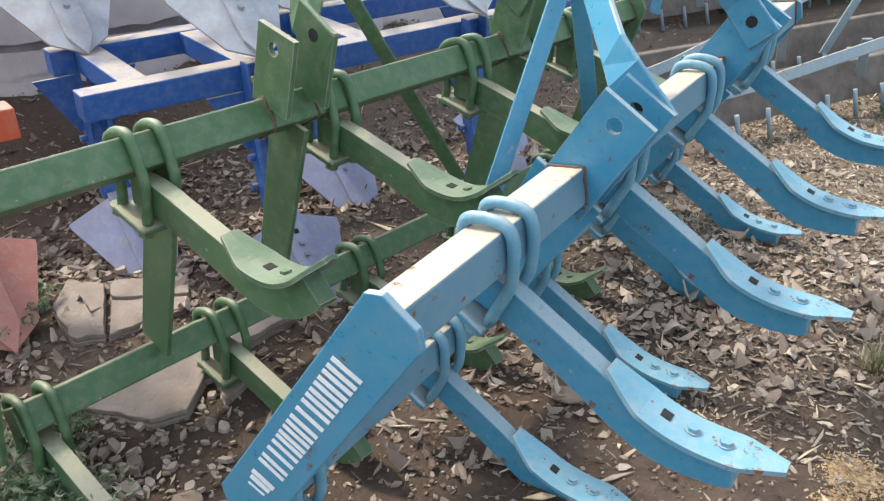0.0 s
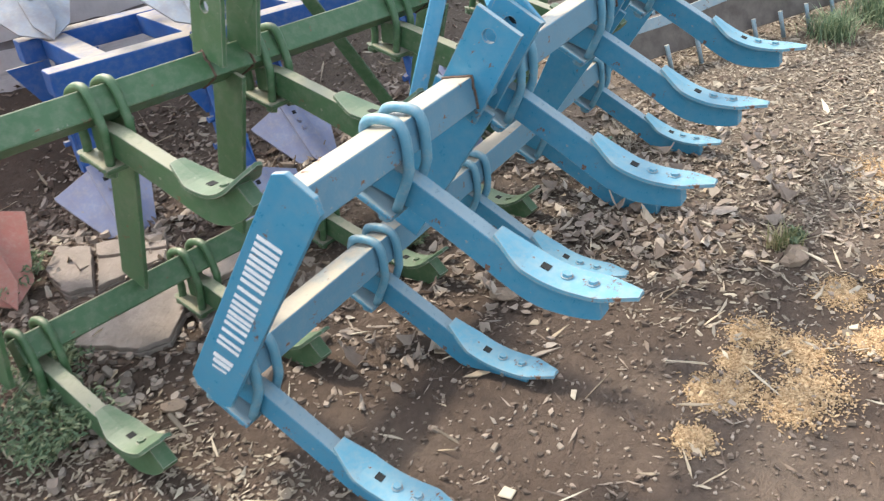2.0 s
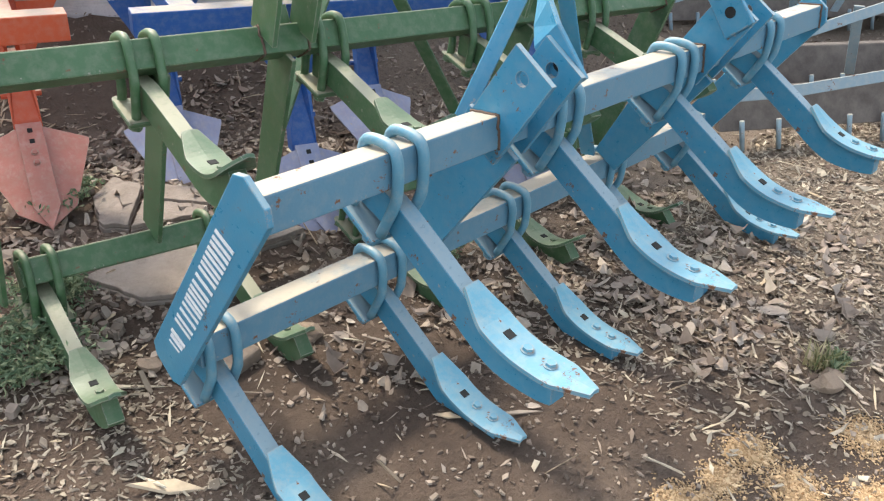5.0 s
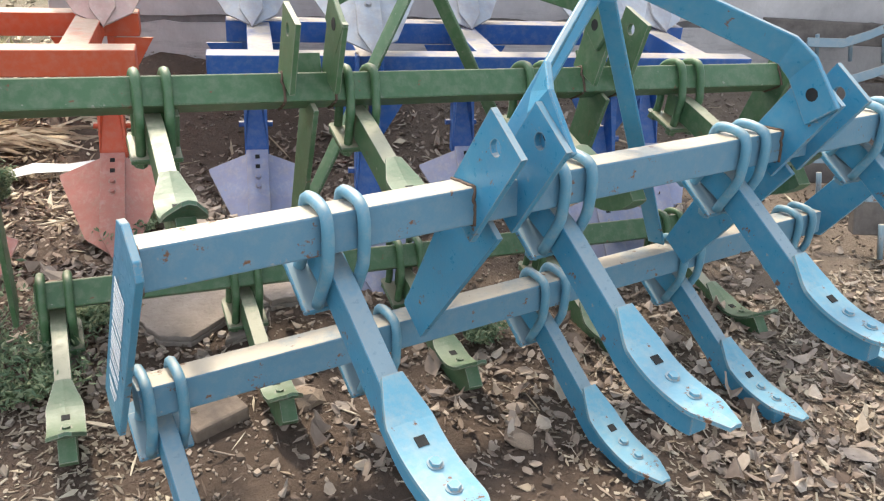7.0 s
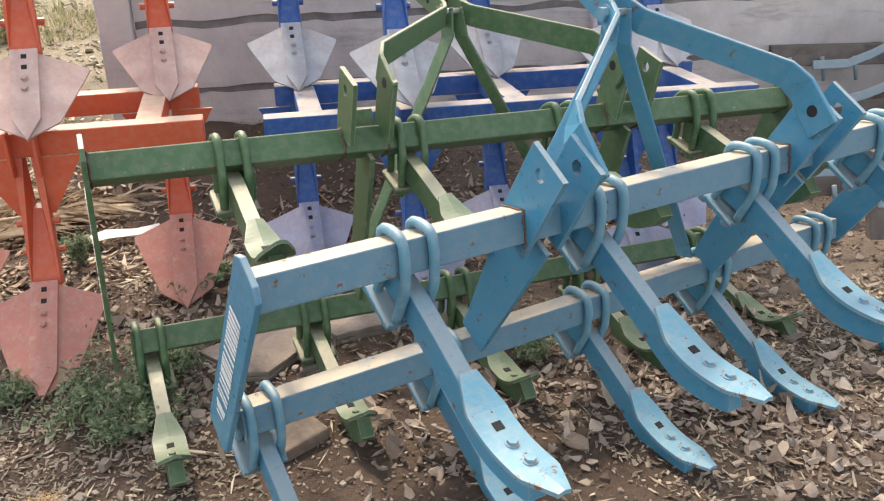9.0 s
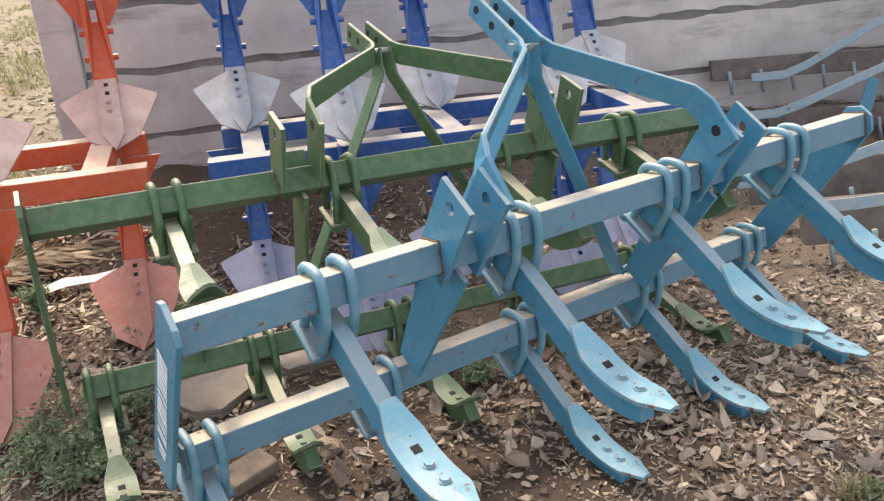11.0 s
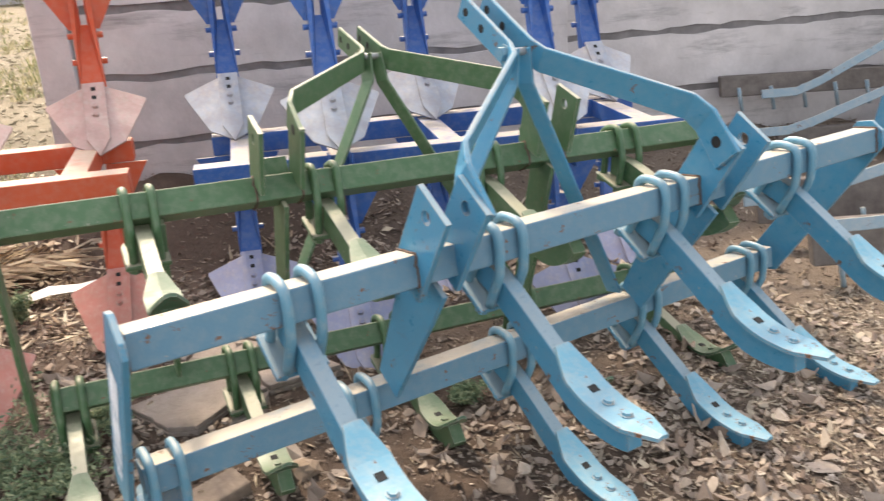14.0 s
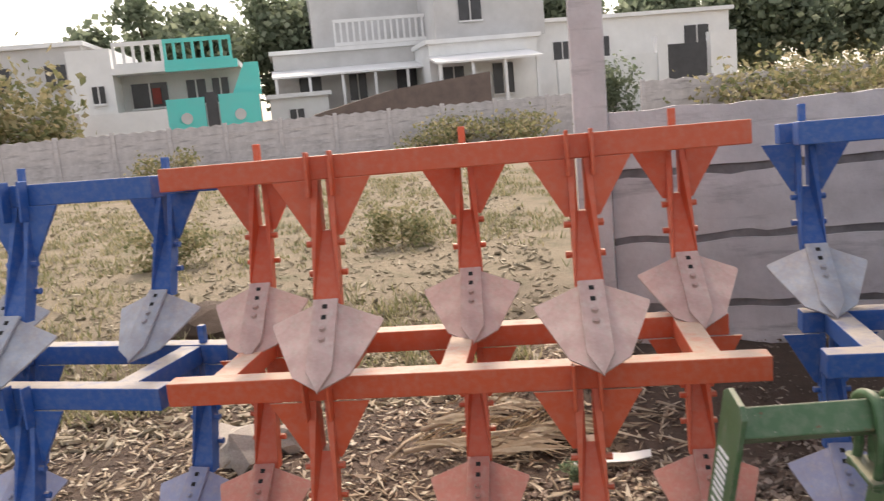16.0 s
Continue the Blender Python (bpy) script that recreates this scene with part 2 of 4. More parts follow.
def disc(radius, depth, sides=16):
    bm = bmesh.new()
    bmesh.ops.create_cone(bm, cap_ends=True, segments=sides, radius1=radius, radius2=radius, depth=depth)
    return bm


def hex_bolt(size=0.0115, height=0.012):
    bm = bmesh.new()
    bmesh.ops.create_cone(bm, cap_ends=True, segments=14, radius1=size * 1.25, radius2=size * 1.25, depth=0.003)
    g = bmesh.ops.create_cone(bm, cap_ends=True, segments=6, radius1=size, radius2=size * 0.94, depth=height)
    bmesh.ops.translate(bm, verts=g["verts"], vec=(0, 0, height / 2))
    return bm


def smooth_path(ctrl, steps):
    """Points along a Catmull-Rom curve through ctrl."""
    out = []
    c = [2 * Vector(ctrl[0]) - Vector(ctrl[1])] + [Vector(p) for p in ctrl] + [2 * Vector(ctrl[-1]) - Vector(ctrl[-2])]
    for k in range(1, len(c) - 2):
        for s in range(steps):
            t = s / steps
            out.append(0.5 * (2 * c[k] + (c[k + 1] - c[k - 1]) * t + (2 * c[k - 1] - 5 * c[k] + 4 * c[k + 1] - c[k + 2]) * t ** 2
                              + (3 * c[k] - c[k - 1] - 3 * c[k + 1] + c[k + 2]) * t ** 3))
    out.append(c[-2])
    return out


# ---- rigid-tine cultivator ----
# Local frame: x along the toolbars from the first end plate, y to the rear, z up; origin at the upper toolbar's middle.
BAR = 0.0325
TOP = [(0.03, -0.045), (-0.04, -0.070), (-0.12, -0.115), (-0.21, -0.168), (-0.262, -0.200), (-0.305, -0.220), (-0.350, -0.231), (-0.40, -0.234), (-0.445, -0.232)]


def tine_mesh(top_line):
    (y0, z0), (y1, z1) = top_line[-2:]
    top = smooth_path([(0, *p) for p in top_line[:-1]] + [(0, y0 + 0.3 * (y1 - y0), z0 + 0.3 * (z1 - z0))], 4)
    depth = lambda s: 0.058 + 0.010 * min(1.0, s / 0.6) if s < 0.66 else 0.068 - 0.020 * (s - 0.66) / 0.34
    half = 0.0175
    bm = bmesh.new()
    rings = []
    n = len(top)
    for k, p in enumerate(top):
        d = (top[min(k + 1, n - 1)] - top[max(k - 1, 0)]).normalized()
        nor = Vector((0, d.z, -d.y))
        nor = nor if nor.z < 0 else -nor
        q = p + nor * depth(k / (n - 1))
        rings.append([bm.verts.new((s * half, v.y, v.z)) for s, v in ((-1, p), (1, p), (1, q), (-1, q))])
    for a, b in zip(rings, rings[1:]):
        for s in range(4):
            bm.faces.new((a[s], a[(s + 1) % 4], b[(s + 1) % 4], b[s]))
    bm.faces.new(rings[0][::-1])
    bm.faces.new(rings[-1])
    bmesh.ops.recalc_face_normals(bm, faces=bm.faces)
    return bevel(bm, 0.003, 1, 0.8)


def shovel_mesh(top_line):
    """The reversible point on a tine: a bent plate that tapers at both ends."""
    tip = 2 * Vector(top_line[-1]) - Vector(top_line[-2])
    path = smooth_path([(0, *p) for p in top_line[3:]] + [(0, tip.x * 0.8 + top_line[-1][0] * 0.2, tip.y * 0.8 + top_line[-1][1] * 0.2)], 4)
    length = [0.0]
    for a, b in zip(path, path[1:]):
        length.append(length[-1] + (b - a).length)
    total = length[-1]
    bm = bmesh.new()
    rings = []
    for k, p in enumerate(path):
        s = length[k]
        w = 0.017 + 0.021 * min(1, s / 0.070)
        e = total - s
        w = min(w, 0.012 + 0.026 * min(1, e / 0.062))
        d = (path[min(k + 1, len(path) - 1)] - path[max(k - 1, 0)]).normalized()
        up = Vector((0, -d.z, d.y))
        up = up if up.z > 0 else -up
        lift = 0.008 * max(0.0, 1 - s / 0.07)  # the upper end stands off the tine
        lo, hi = p + up * (0.0015 + lift), p + up * (0.0095 + lift)
        sag = up * (-0.003)
        rings.append([bm.verts.new(v) for v in ((-w, *(lo + sag).yz), (0, *lo.yz), (w, *(lo + sag).yz), (w, *(hi + sag).yz), (0, *hi.yz), (-w, *(hi + sag).yz))])
    for a, b in zip(rings, rings[1:]):
        for s in range(6):
            bm.faces.new((a[s], a[(s + 1) % 6], b[(s + 1) % 6], b[s]))
    bm.faces.new(rings[0][::-1])
    bm.faces.new(rings[-1])
    bmesh.ops.recalc_face_normals(bm, faces=bm.faces)
    return bm


def on_shovel(s):
    """The place and slope on the shovel's face, s metres along from its upper end."""
    path = smooth_path([(0, *p) for p in TOP[3:]], 10)
    run = 0.0
    for a, b in zip(path, path[1:]):
        run += (b - a).length
        if run >= s:
            d = (b - a).normalized()
            up = Vector((0, d.z, -d.y))
            return b + (up if up.z > 0 else -up) * 0.0095, math.degrees(math.atan2(d.z, d.y))
    return path[-1], 180.0


def u_bolt_mesh():
    b = BAR + 0.011
    ctrl = [(0, 0.075, -0.105), (0, b + 0.004, -0.05), (0, b, 0.02), (0, b - 0.012, b - 0.002), (0, 0, b + 0.004), (0, -b + 0.012, b - 0.002), (0, -b, 0.015), (0, -b, -0.035), (0, -b + 0.006, -0.062), (0, -0.005, -0.130)]
    return tube(smooth_path(ctrl, 4), 0.0105, 8)


def clamp_mesh():
    """The plate under the tine through which the U-bolts pass."""
    bm = box(-0.052, 0.052, -0.05, 0.05, -0.006, 0.006, 0.002, 1)
    bmesh.ops.rotate(bm, verts=bm.verts, cent=(0, 0, 0), matrix=Matrix.Rotation(radians(30), 3, 'X'))
    bmesh.ops.translate(bm, verts=bm.verts, vec=(0, 0.02, -0.125))
    return bm


def inclined(y0, z0, y1, z1, w0, w1, cut=0.0):
    """The outline of a plate between two points of the y-z plane, w0 wide at the first and w1 at the second, with cut corners."""
    d = Vector((y1 - y0, z1 - z0)).normalized()
    n = Vector((-d.y, d.x))
    p, q = Vector((y0, z0)), Vector((y1, z1))
    if not cut:
        return [tuple(v) for v in (p + n * w0 / 2, p - n * w0 / 2, q - n * w1 / 2, q + n * w1 / 2)]
    return [tuple(v) for v in (p + n * (w0 / 2 - cut), p - n * (w0 / 2 - cut), p - n * w0 / 2 + d * cut, q - n * w1 / 2 - d * cut,
                               q - n * (w1 / 2 - cut), q + n * (w1 / 2 - cut), q + n * w1 / 2 - d * cut, p + n * w0 / 2 + d * cut)]


def cultivator(m, label, main, bar_paint, worn, ubolt, length, upper, lower, low, top_line, strut_wide, lug_l, lug_r, extra=(), lug_foot=(0.0, -0.045), seat=(-0.019, -0.0075), lean=-8, spread=(-0.043, 0.043), web=False, start=0.007):
    """seat: how far the toolbars sit from the tines' clamping line; lean: their turn; spread: the two lug plates about each lug's middle."""
    c = thing("cultivator", m, label, "cultivator", "cultivators")
    sit = Vector((0, *seat))
    part("toolbar", box(start + 0.0125, length - 0.0125, -BAR, BAR, -BAR, BAR, 0.004), bar_paint, c, m=pose(0, *seat, lean))
    part("toolbar", box(0.045, length - 0.05, -BAR, BAR, -BAR, BAR, 0.004), bar_paint, c, m=pose(0, low.y + seat[0], low.z + seat[1], lean))
    end = (low.y + 0.023, low.z - 0.058)
    outline = inclined(-0.066, 0.050, *end, 0.100, 0.105, 0.020)
    capped = inclined(-0.046, 0.036, *end, 0.100, 0.105, 0.030)
    for x, shape in ((start, outline), (length - 0.012, capped)):
        plate = part("end_plate", prism(shape, "x", x, x + 0.012, 0.002), main, c)
        lettering(plate, x - 0.0012 if x < 1 else x + 0.0132, end)
    tine, shovel, bolt, ub, clamp = (bm_data(n, b, mt) for n, b, mt in (
        ("tine", tine_mesh(top_line), main), ("shovel", shovel_mesh(top_line), worn), ("bolt", hex_bolt(0.0098, 0.0075), worn), ("u_bolt", u_bolt_mesh(), ubolt), ("clamp_plate", clamp_mesh(), main)))
    nut = bm_data("nut", hex_bolt(0.016, -0.018), ubolt)
    hole = bm_data("bolt_hole", box(-0.0085, 0.0085, -0.0085, 0.0085, -0.002, 0.0012), DARK)
    for bar, xs in ((Vector((0, 0, 0)), upper), (low, lower)):
        for x in xs:
            o = bar + Vector((x, 0, 0))
            t = part("tine", tine, None, c, m=Matrix.Translation(o))
            s = part("shovel", shovel, None, t, "worn pale shovel point with bolts")
            for run, what, nm in ((0.105, hole, "bolt_hole"), (0.150, bolt, "bolt"), (0.200, bolt, "bolt")):
                p, ang = on_shovel(run)
                part(nm, what, None, t, m=Matrix.Translation(p) @ pose(0, 0, 0, ang + 180, 0, 0))
            for dx in (-0.030, 0.030):
                part("u_bolt", ub, None, c, m=Matrix.Translation(o + sit + Vector((dx, 0, 0))))
            cl = part("clamp_plate", clamp, None, c, m=Matrix.Translation(o))
            for dx in (-0.030, 0.030):
                for y, z in ((-0.004, -0.142), (0.072, -0.100)):
                    part("nut", nut, None, cl, m=pose(dx, y, z, 30, 0, 20))
    # lugs, struts and the three-point hitch
    mid = (lug_l + lug_r) / 2
    lug = inclined(-0.115, 0.143, *lug_foot, 0.105, 0.105)
    strut = inclined(0.0, -0.03, low.y - 0.06, low.z + 0.035, strut_wide, 0.085)
    for x in extra:
        part("strut_plate", prism(inclined(0.01, -0.03, low.y - 0.02, low.z + 0.02, 0.10, 0.095), "x", x - 0.006, x + 0.006, 0.0015), main, c)
    for x, side in ((lug_l, -1), (lug_r, 1)):
        for dx in spread:
            part("hitch_lug", pierced(lug, [(-0.092, 0.112, 0.0145)], x + dx - 0.006, x + dx + 0.006), main, c)
        if web:
            part("lug_web", box(x + spread[0] + 0.007, x + spread[1] - 0.007, -0.004, 0.004, -0.02, 0.085, 0.001, 1), main, c, m=pose(0, *seat, lean))
        along = x + (spread[0] + spread[1]) * 1.2
        part("strut_plate", prism(strut, "x", along - 0.006, along + 0.006, 0.0015), main, c)
        inner = x - side * 0.043 - side * 0.012
        apex = mid + side * 0.030
        pts = [(apex, 0.37, 0.425), (apex, 0.195, 0.330), (apex + side * 0.012, 0.165, 0.312), (inner - side * 0.02, -0.03, 0.195), (inner, -0.06, 0.165), (inner, -0.13, 0.085)]
        hs = [(0, -0.014, 0.026), (0, -0.014, 0.026), (0, -0.014, 0.027), (0, -0.014, 0.030), (0, -0.024, 0.028), (0, -0.030, 0.026)]
        arm = part("hitch_arm", strip(pts, hs, 0.012), main, c)
        for face in (-1, 1):
            part("pin_hole", disc(0.0135, 0.0012), DARK, arm, m=Matrix.Translation((inner + face * 0.0064, -0.098, 0.122)) @ pose(0, 0, 0, 0, 90, 0))
        for yy, zz in ((0.345, 0.412), (0.285, 0.379), (0.197, 0.331)):
            for face in (-1, 1):
                part("pin_hole", disc(0.010, 0.0012), DARK, arm, m=Matrix.Translation((apex + face * 0.0064, yy, zz)) @ pose(0, 0, 0, 0, 90, 0))
        part("brace", strip([(mid + side * 0.016, 0.20, 0.335), (mid + side * 0.022, 0.20, 0.26), (mid + side * 0.36, 0.25, -0.37)],
                            [(0.012, -0.016, 0.006), (0.012, -0.016, 0.0), (0.010, -0.018, 0.0)], 0.010), main, c)
    bead = weld_bead()
    for x in (start + 0.014, lug_l + spread[0] - 0.008, lug_l + spread[1] + 0.008, lug_r + spread[0] - 0.008, lug_r + spread[1] + 0.008, length - 0.015):
        part("weld_bead", bead, None, c, m=pose(x, *seat, lean))
    pin = part("hitch_pin", tube([(mid - 0.05, 0.197, 0.331), (mid + 0.05, 0.197, 0.331)], 0.009, 10), STEEL, c)
    for side in (-1, 1):
        part("bolt_head", hex_bolt(0.017, 0.014), ubolt, pin, m=Matrix.Translation((mid + side * 0.038, 0.197, 0.331)) @ pose(0, 0, 0, 0, 90 * side, 0))
    return c


def bm_data(name, bm, material):
    data = bpy.data.meshes.new(name)
    bm.normal_update()
    bm.to_mesh(data)
    bm.free()
    data.materials.append(material)
    return data


def weld_bead():
    """A lumpy bead of weld round the toolbar."""
    rnd = random.Random(5)
    b, pts = BAR + 0.001, []
    for (y0, z0), (y1, z1) in (((-b, -b), (-b, b)), ((-b, b), (b, b)), ((b, b), (b, -b)), ((b, -b), (-b, -b))):
        for k in range(9):
            pts.append((rnd.uniform(-0.0025, 0.0025), y0 + (y1 - y0) * k / 9, z0 + (z1 - z0) * k / 9))
    return bm_data("weld_bead", tube(pts, 0.0032, 6), RUST)


def lettering(plate, x, end):
    """The maker's name, as plain white strokes along the plate."""
    d = Vector((end[0] + 0.062, end[1] - 0.060)).normalized()
    n = Vector((-d.y, d.x))
    start = Vector((-0.062, 0.060))
    bm = bmesh.new()
    spec = [(0.160 + 0.032 * k + off, 0.009, 0.052) for k in range(10) for off in ((0.0,) if k in (4, 8) else (-0.0085, 0.0085))]
    spec += [(0.497, 0.012, 0.046), (0.514, 0.012, 0.040), (0.531, 0.006, 0.034)]
    for s, w, h in spec:
        c0 = start + d * s
        vs = [bm.verts.new((x, *(c0 + d * (a * w / 2 + b * 0.004) + n * (b * h / 2)))) for a, b in ((-1, -1), (1, -1), (1, 1), (-1, 1))]
        bm.faces.new(vs)
    bmesh.ops.recalc_face_normals(bm, faces=bm.faces)
    bmesh.ops.solidify(bm, geom=bm.faces[:], thickness=0.0008)
    part("lettering", bm, WHITE_PAINT, plate, "row of plain white painted strokes")


UPPER = (0.320, 0.768, 1.229, 1.692)
LOWER_X = (0.090, 0.535, 0.987, 1.440, 1.895)
CURLED = TOP[:6] + [(-0.350, -0.229), (-0.40, -0.222), (-0.440, -0.205)]
cultivator(pose(0.648, 0.561, 0.673), "sky-blue nine-tine cultivator, worn paint, standing tilted on the ground", SKY_BLUE, BAR_BLUE, WORN_BLUE, U_BLUE, 2.03,
           UPPER, LOWER_X, Vector((0, 0.262, -0.412)), TOP, 0.150, 0.607, 1.372)
cultivator(pose(0.55, 1.267, 0.712, -17, 1.8, -7.7), "dark green nine-tine cultivator with faded shovels, behind the blue one", GREEN, GREEN, WORN_GREEN, GREEN, 2.03,
           UPPER, LOWER_X, Vector((0, 0.303, -0.462)), CURLED, 0.11, 0.642, 1.407, (0.365,), (-0.030, 0.004), (0.001, -0.013), -15, (-0.043, 0.056), True, -0.006)


# ---- sweep cultivators, stacked in pairs ----
def sweep_frame(m, label, main, share, length=1.735, gap=0.454, front=(-0.50, -1.27), rear=(-0.13, -0.86, -1.60), reach=0.325):
    """Two rails joined by cross pieces, five forked standards with winged shares. Origin at the front rail's right top front edge; x runs to the left end as minus."""
    f = thing("sweep_cultivator", m, label, "cultivator", "stacked sweep cultivators")
    h = 0.072
    seat, run = share_frame(reach)
    part("rail", box(-length, 0, 0, 0.07, -h, 0, 0.004), main, f)
    part("rail", box(-length + 0.05, -0.02, gap, gap + 0.07, -h, 0, 0.004), main, f)
    for x in (-0.16, -0.88, -1.26, -1.58):
        part("cross_member", box(x - 0.038, x + 0.038, 0.072, gap - 0.002, -h + 0.004, -0.003, 0.003), main, f)
    st, gu, ce, wi, bo, ho = (bm_data(n, b, mt) for n, b, mt in (
        ("standard", standard_mesh(), main), ("gusset", prism([(-0.150, 0), (-0.034, 0), (-0.034, -0.17), (-0.051, -0.17)], "y", -0.010, 0.0, 0.001), main),
        ("share", share_plate(seat, run), share), ("wing", wing_mesh(seat, run), share), ("bolt", hex_bolt(0.009, 0.008), share), ("bolt_hole", box(-0.0075, 0.0075, -0.0075, 0.0075, -0.002, 0.0008), DARK)))
    for x in front:
        for dx in (-0.036, 0.036):
            part("bracket", box(x + dx - 0.005, x + dx + 0.005, -0.045, -0.002, -h - 0.05, 0.012, 0.002, 1), main, f)
    for x in rear:
        part("stub", box(x - 0.012, x + 0.012, gap + 0.02, gap + 0.045, -0.005, 0.065, 0.002, 1), main, f)
    for x, y in [(x, 0) for x in front] + [(x, gap) for x in rear]:
        o = Matrix.Translation((x, y, -h))
        t = part("standard", st, None, f, m=o)
        part("gusset", gu, None, t)
        part("gusset", gu, None, t, m=Matrix.Diagonal((-1, 1, 1, 1)))
        s = part("share", ce, None, f, "faded share plate", m=o)
        part("wing", wi, None, s)
        part("wing", wi, None, s, m=Matrix.Diagonal((-1, 1, 1, 1)))
        for k in range(2):
            part("bolt_hole", ho, None, s, m=seat @ Matrix.Translation((0, 0.068 + 0.038 * k, 0.0092)))
            part("bolt", bo, None, s, m=seat @ Matrix.Translation((0, 0.146 + 0.036 * k, 0.010)))
    return f


def share_frame(reach):
    """The seat of a share whose tip lies so far before the rail: a matrix with y down the plate and z out of its face, and the plate's length."""
    top, tip = Vector((0, -0.070, -0.325)), Vector((0, -reach, -0.572))
    d = (tip - top).normalized()
    return Matrix.Translation(top) @ Matrix(((-1, 0, 0, 0), (0, d.y, d.z, 0), (0, d.z, -d.y, 0), (0, 0, 0, 1))), (tip - top).length


def standard_mesh():
    bm = prism([(-0.036, 0.0), (-0.012, 0.0), (-0.012, -0.155), (0.012, -0.155), (0.012, 0.0), (0.036, 0.0), (0.041, -0.375), (-0.041, -0.375)], "y", 0.002, 0.05)
    for v in bm.verts:
        if v.co.z < -0.2:
            v.co.y -= 0.095
    for sx in (-1, 1):
        for z in (-0.19, -0.28):
            g = bmesh.ops.create_cone(bm, cap_ends=True, segments=8, radius1=0.011, radius2=0.011, depth=0.022)
            bmesh.ops.rotate(bm, verts=g["verts"], cent=(0, 0, 0), matrix=Matrix.Rotation(radians(90), 3, 'Y'))
            bmesh.ops.translate(bm, verts=g["verts"], vec=(sx * 0.047, -0.02, z))
    return bm


def share_plate(seat, run):
    bm = prism([(-0.037, 0.040), (0.037, 0.040), (0.037, run * 0.80), (0.0, run), (-0.037, run * 0.80)], "z", 0.0, 0.009, 0.001)
    bm.transform(seat)
    return bm


def wing_mesh(seat, run):
    bm = prism([(0.020, 0.045), (0.165, 0.085), (0.163, 0.100), (0.082, run * 0.80), (0.0, run * 0.97)], "z", -0.006, 0.0)
    for v in bm.verts:
        v.co.z -= 0.30 * max(0, v.co.x - 0.02)
    bm.transform(seat)
    return bm


def rail_pose(x0, y0, x1, y1, z, tilt=0):
    """The pose of a sweep frame whose front rail's top edge runs from the right end (x0, y0) to the left end (x1, y1)."""
    return pose(x0, y0, z, tilt, 0, math.degrees(math.atan2(y0 - y1, x0 - x1)))


sweep_frame(rail_pose(0.96, 1.77, -0.70, 2.28, 0.645), "orange sweep cultivator with faded red shares, standing on the soil", ORANGE, LOW_RED, reach=0.40)
sweep_frame(rail_pose(1.06, 2.02, -0.66, 2.45, 1.272, -3.5), "orange sweep cultivator with pale pink shares, stacked on another", ORANGE, PINK_STEEL, 1.773)
sweep_frame(rail_pose(2.806, 1.27, 1.165, 1.835, 0.600), "royal-blue sweep cultivator with violet shares, standing on the soil", ROYAL, LOW_BLUE, reach=0.36)
sweep_frame(rail_pose(2.90, 1.54, 1.255, 2.10, 1.245, -3.5), "royal-blue sweep cultivator with grey shares, stacked on another", ROYAL, GREY_STEEL)
sweep_frame(rail_pose(-0.73, 2.33, -2.30, 3.06, 0.62), "royal-blue sweep cultivator at the stack's end, standing on the soil", ROYAL, LOW_BLUE, reach=0.36)
sweep_frame(rail_pose(-0.70, 2.55, -2.28, 3.27, 1.25, -3.5), "royal-blue sweep cultivator with grey shares, stacked at the end", ROYAL, GREY_STEEL, rear=(-0.25, -0.9, -1.5))


# ---- ground ----
def soil():
    m, nt, b, co = shader("soil")
    n1 = noise_node(nt, 1.3, 6, 0.6, co)
    r1 = ramp_node(nt, [(0.33, (0.068, 0.044, 0.031)), (0.52, (0.105, 0.071, 0.052)), (0.72, (0.165, 0.120, 0.090))])
    nt.links.new(n1.outputs["Fac"], r1.inputs[0])
    # dry field beyond the yard
    sep = nt.nodes.new("ShaderNodeSeparateXYZ")
    nt.links.new(co, sep.inputs[0])
    rng = nt.nodes.new("ShaderNodeMapRange")
    rng.inputs["From Min"].default_value, rng.inputs["From Max"].default_value = 3.8, 6.5
    nt.links.new(sep.outputs["Y"], rng.inputs["Value"])
    side = nt.nodes.new("ShaderNodeMapRange")
    side.inputs["From Min"].default_value, side.inputs["From Max"].default_value, side.inputs["To Max"].default_value = 1.6, 2.8, 0.45
    nt.links.new(sep.outputs["X"], side.inputs["Value"])
    dusty = mix_node(nt, side.outputs[0], r1.outputs[0], (0.245, 0.195, 0.150))
    n4 = noise_node(nt, 1.6, 9, 0.75, co)
    r4 = ramp_node(nt, [(0.34, (0.13, 0.125, 0.065)), (0.47, (0.23, 0.185, 0.125)), (0.7, (0.31, 0.255, 0.18))])
    nt.links.new(n4.outputs["Fac"], r4.inputs[0])
    field = mix_node(nt, rng.outputs[0], dusty, r4.outputs[0])
    n2 = noise_node(nt, 34.0, 8, 0.7, co)
    c = mix_node(nt, 0.5, field, n2.outputs["Fac"], 'OVERLAY')
    nt.links.new(c, b.inputs["Base Color"])
    b.inputs["Roughness"].default_value = 0.95
    n3 = noise_node(nt, 60.0, 8, 0.7, co)
    bump(nt, b, n3.outputs["Fac"], 0.8, 0.02)
    return m


def bank_height(x, y):
    """Earth heaped along the wall's foot."""
    a = radians(-18)
    u, v = (x - 1.02) * math.cos(a) + (y - 3.27) * math.sin(a), (x - 1.02) * math.sin(a) - (y - 3.27) * math.cos(a)
    if not (-0.6 < u < 6 and -0.5 < v < 0.62):
        return 0.0
    side = min(1.0, (u + 0.6) / 0.6) * min(1.0, (6 - u) / 2)
    return side * (0.30 - 0.035 * u) * (1 - max(0.0, v) / 0.62) ** 1.3 * (1 + 0.3 * noise.noise((u * 2.2, v * 3, 1.0))) * (1 if v > 0 else max(0.0, 1 + v / 0.5))


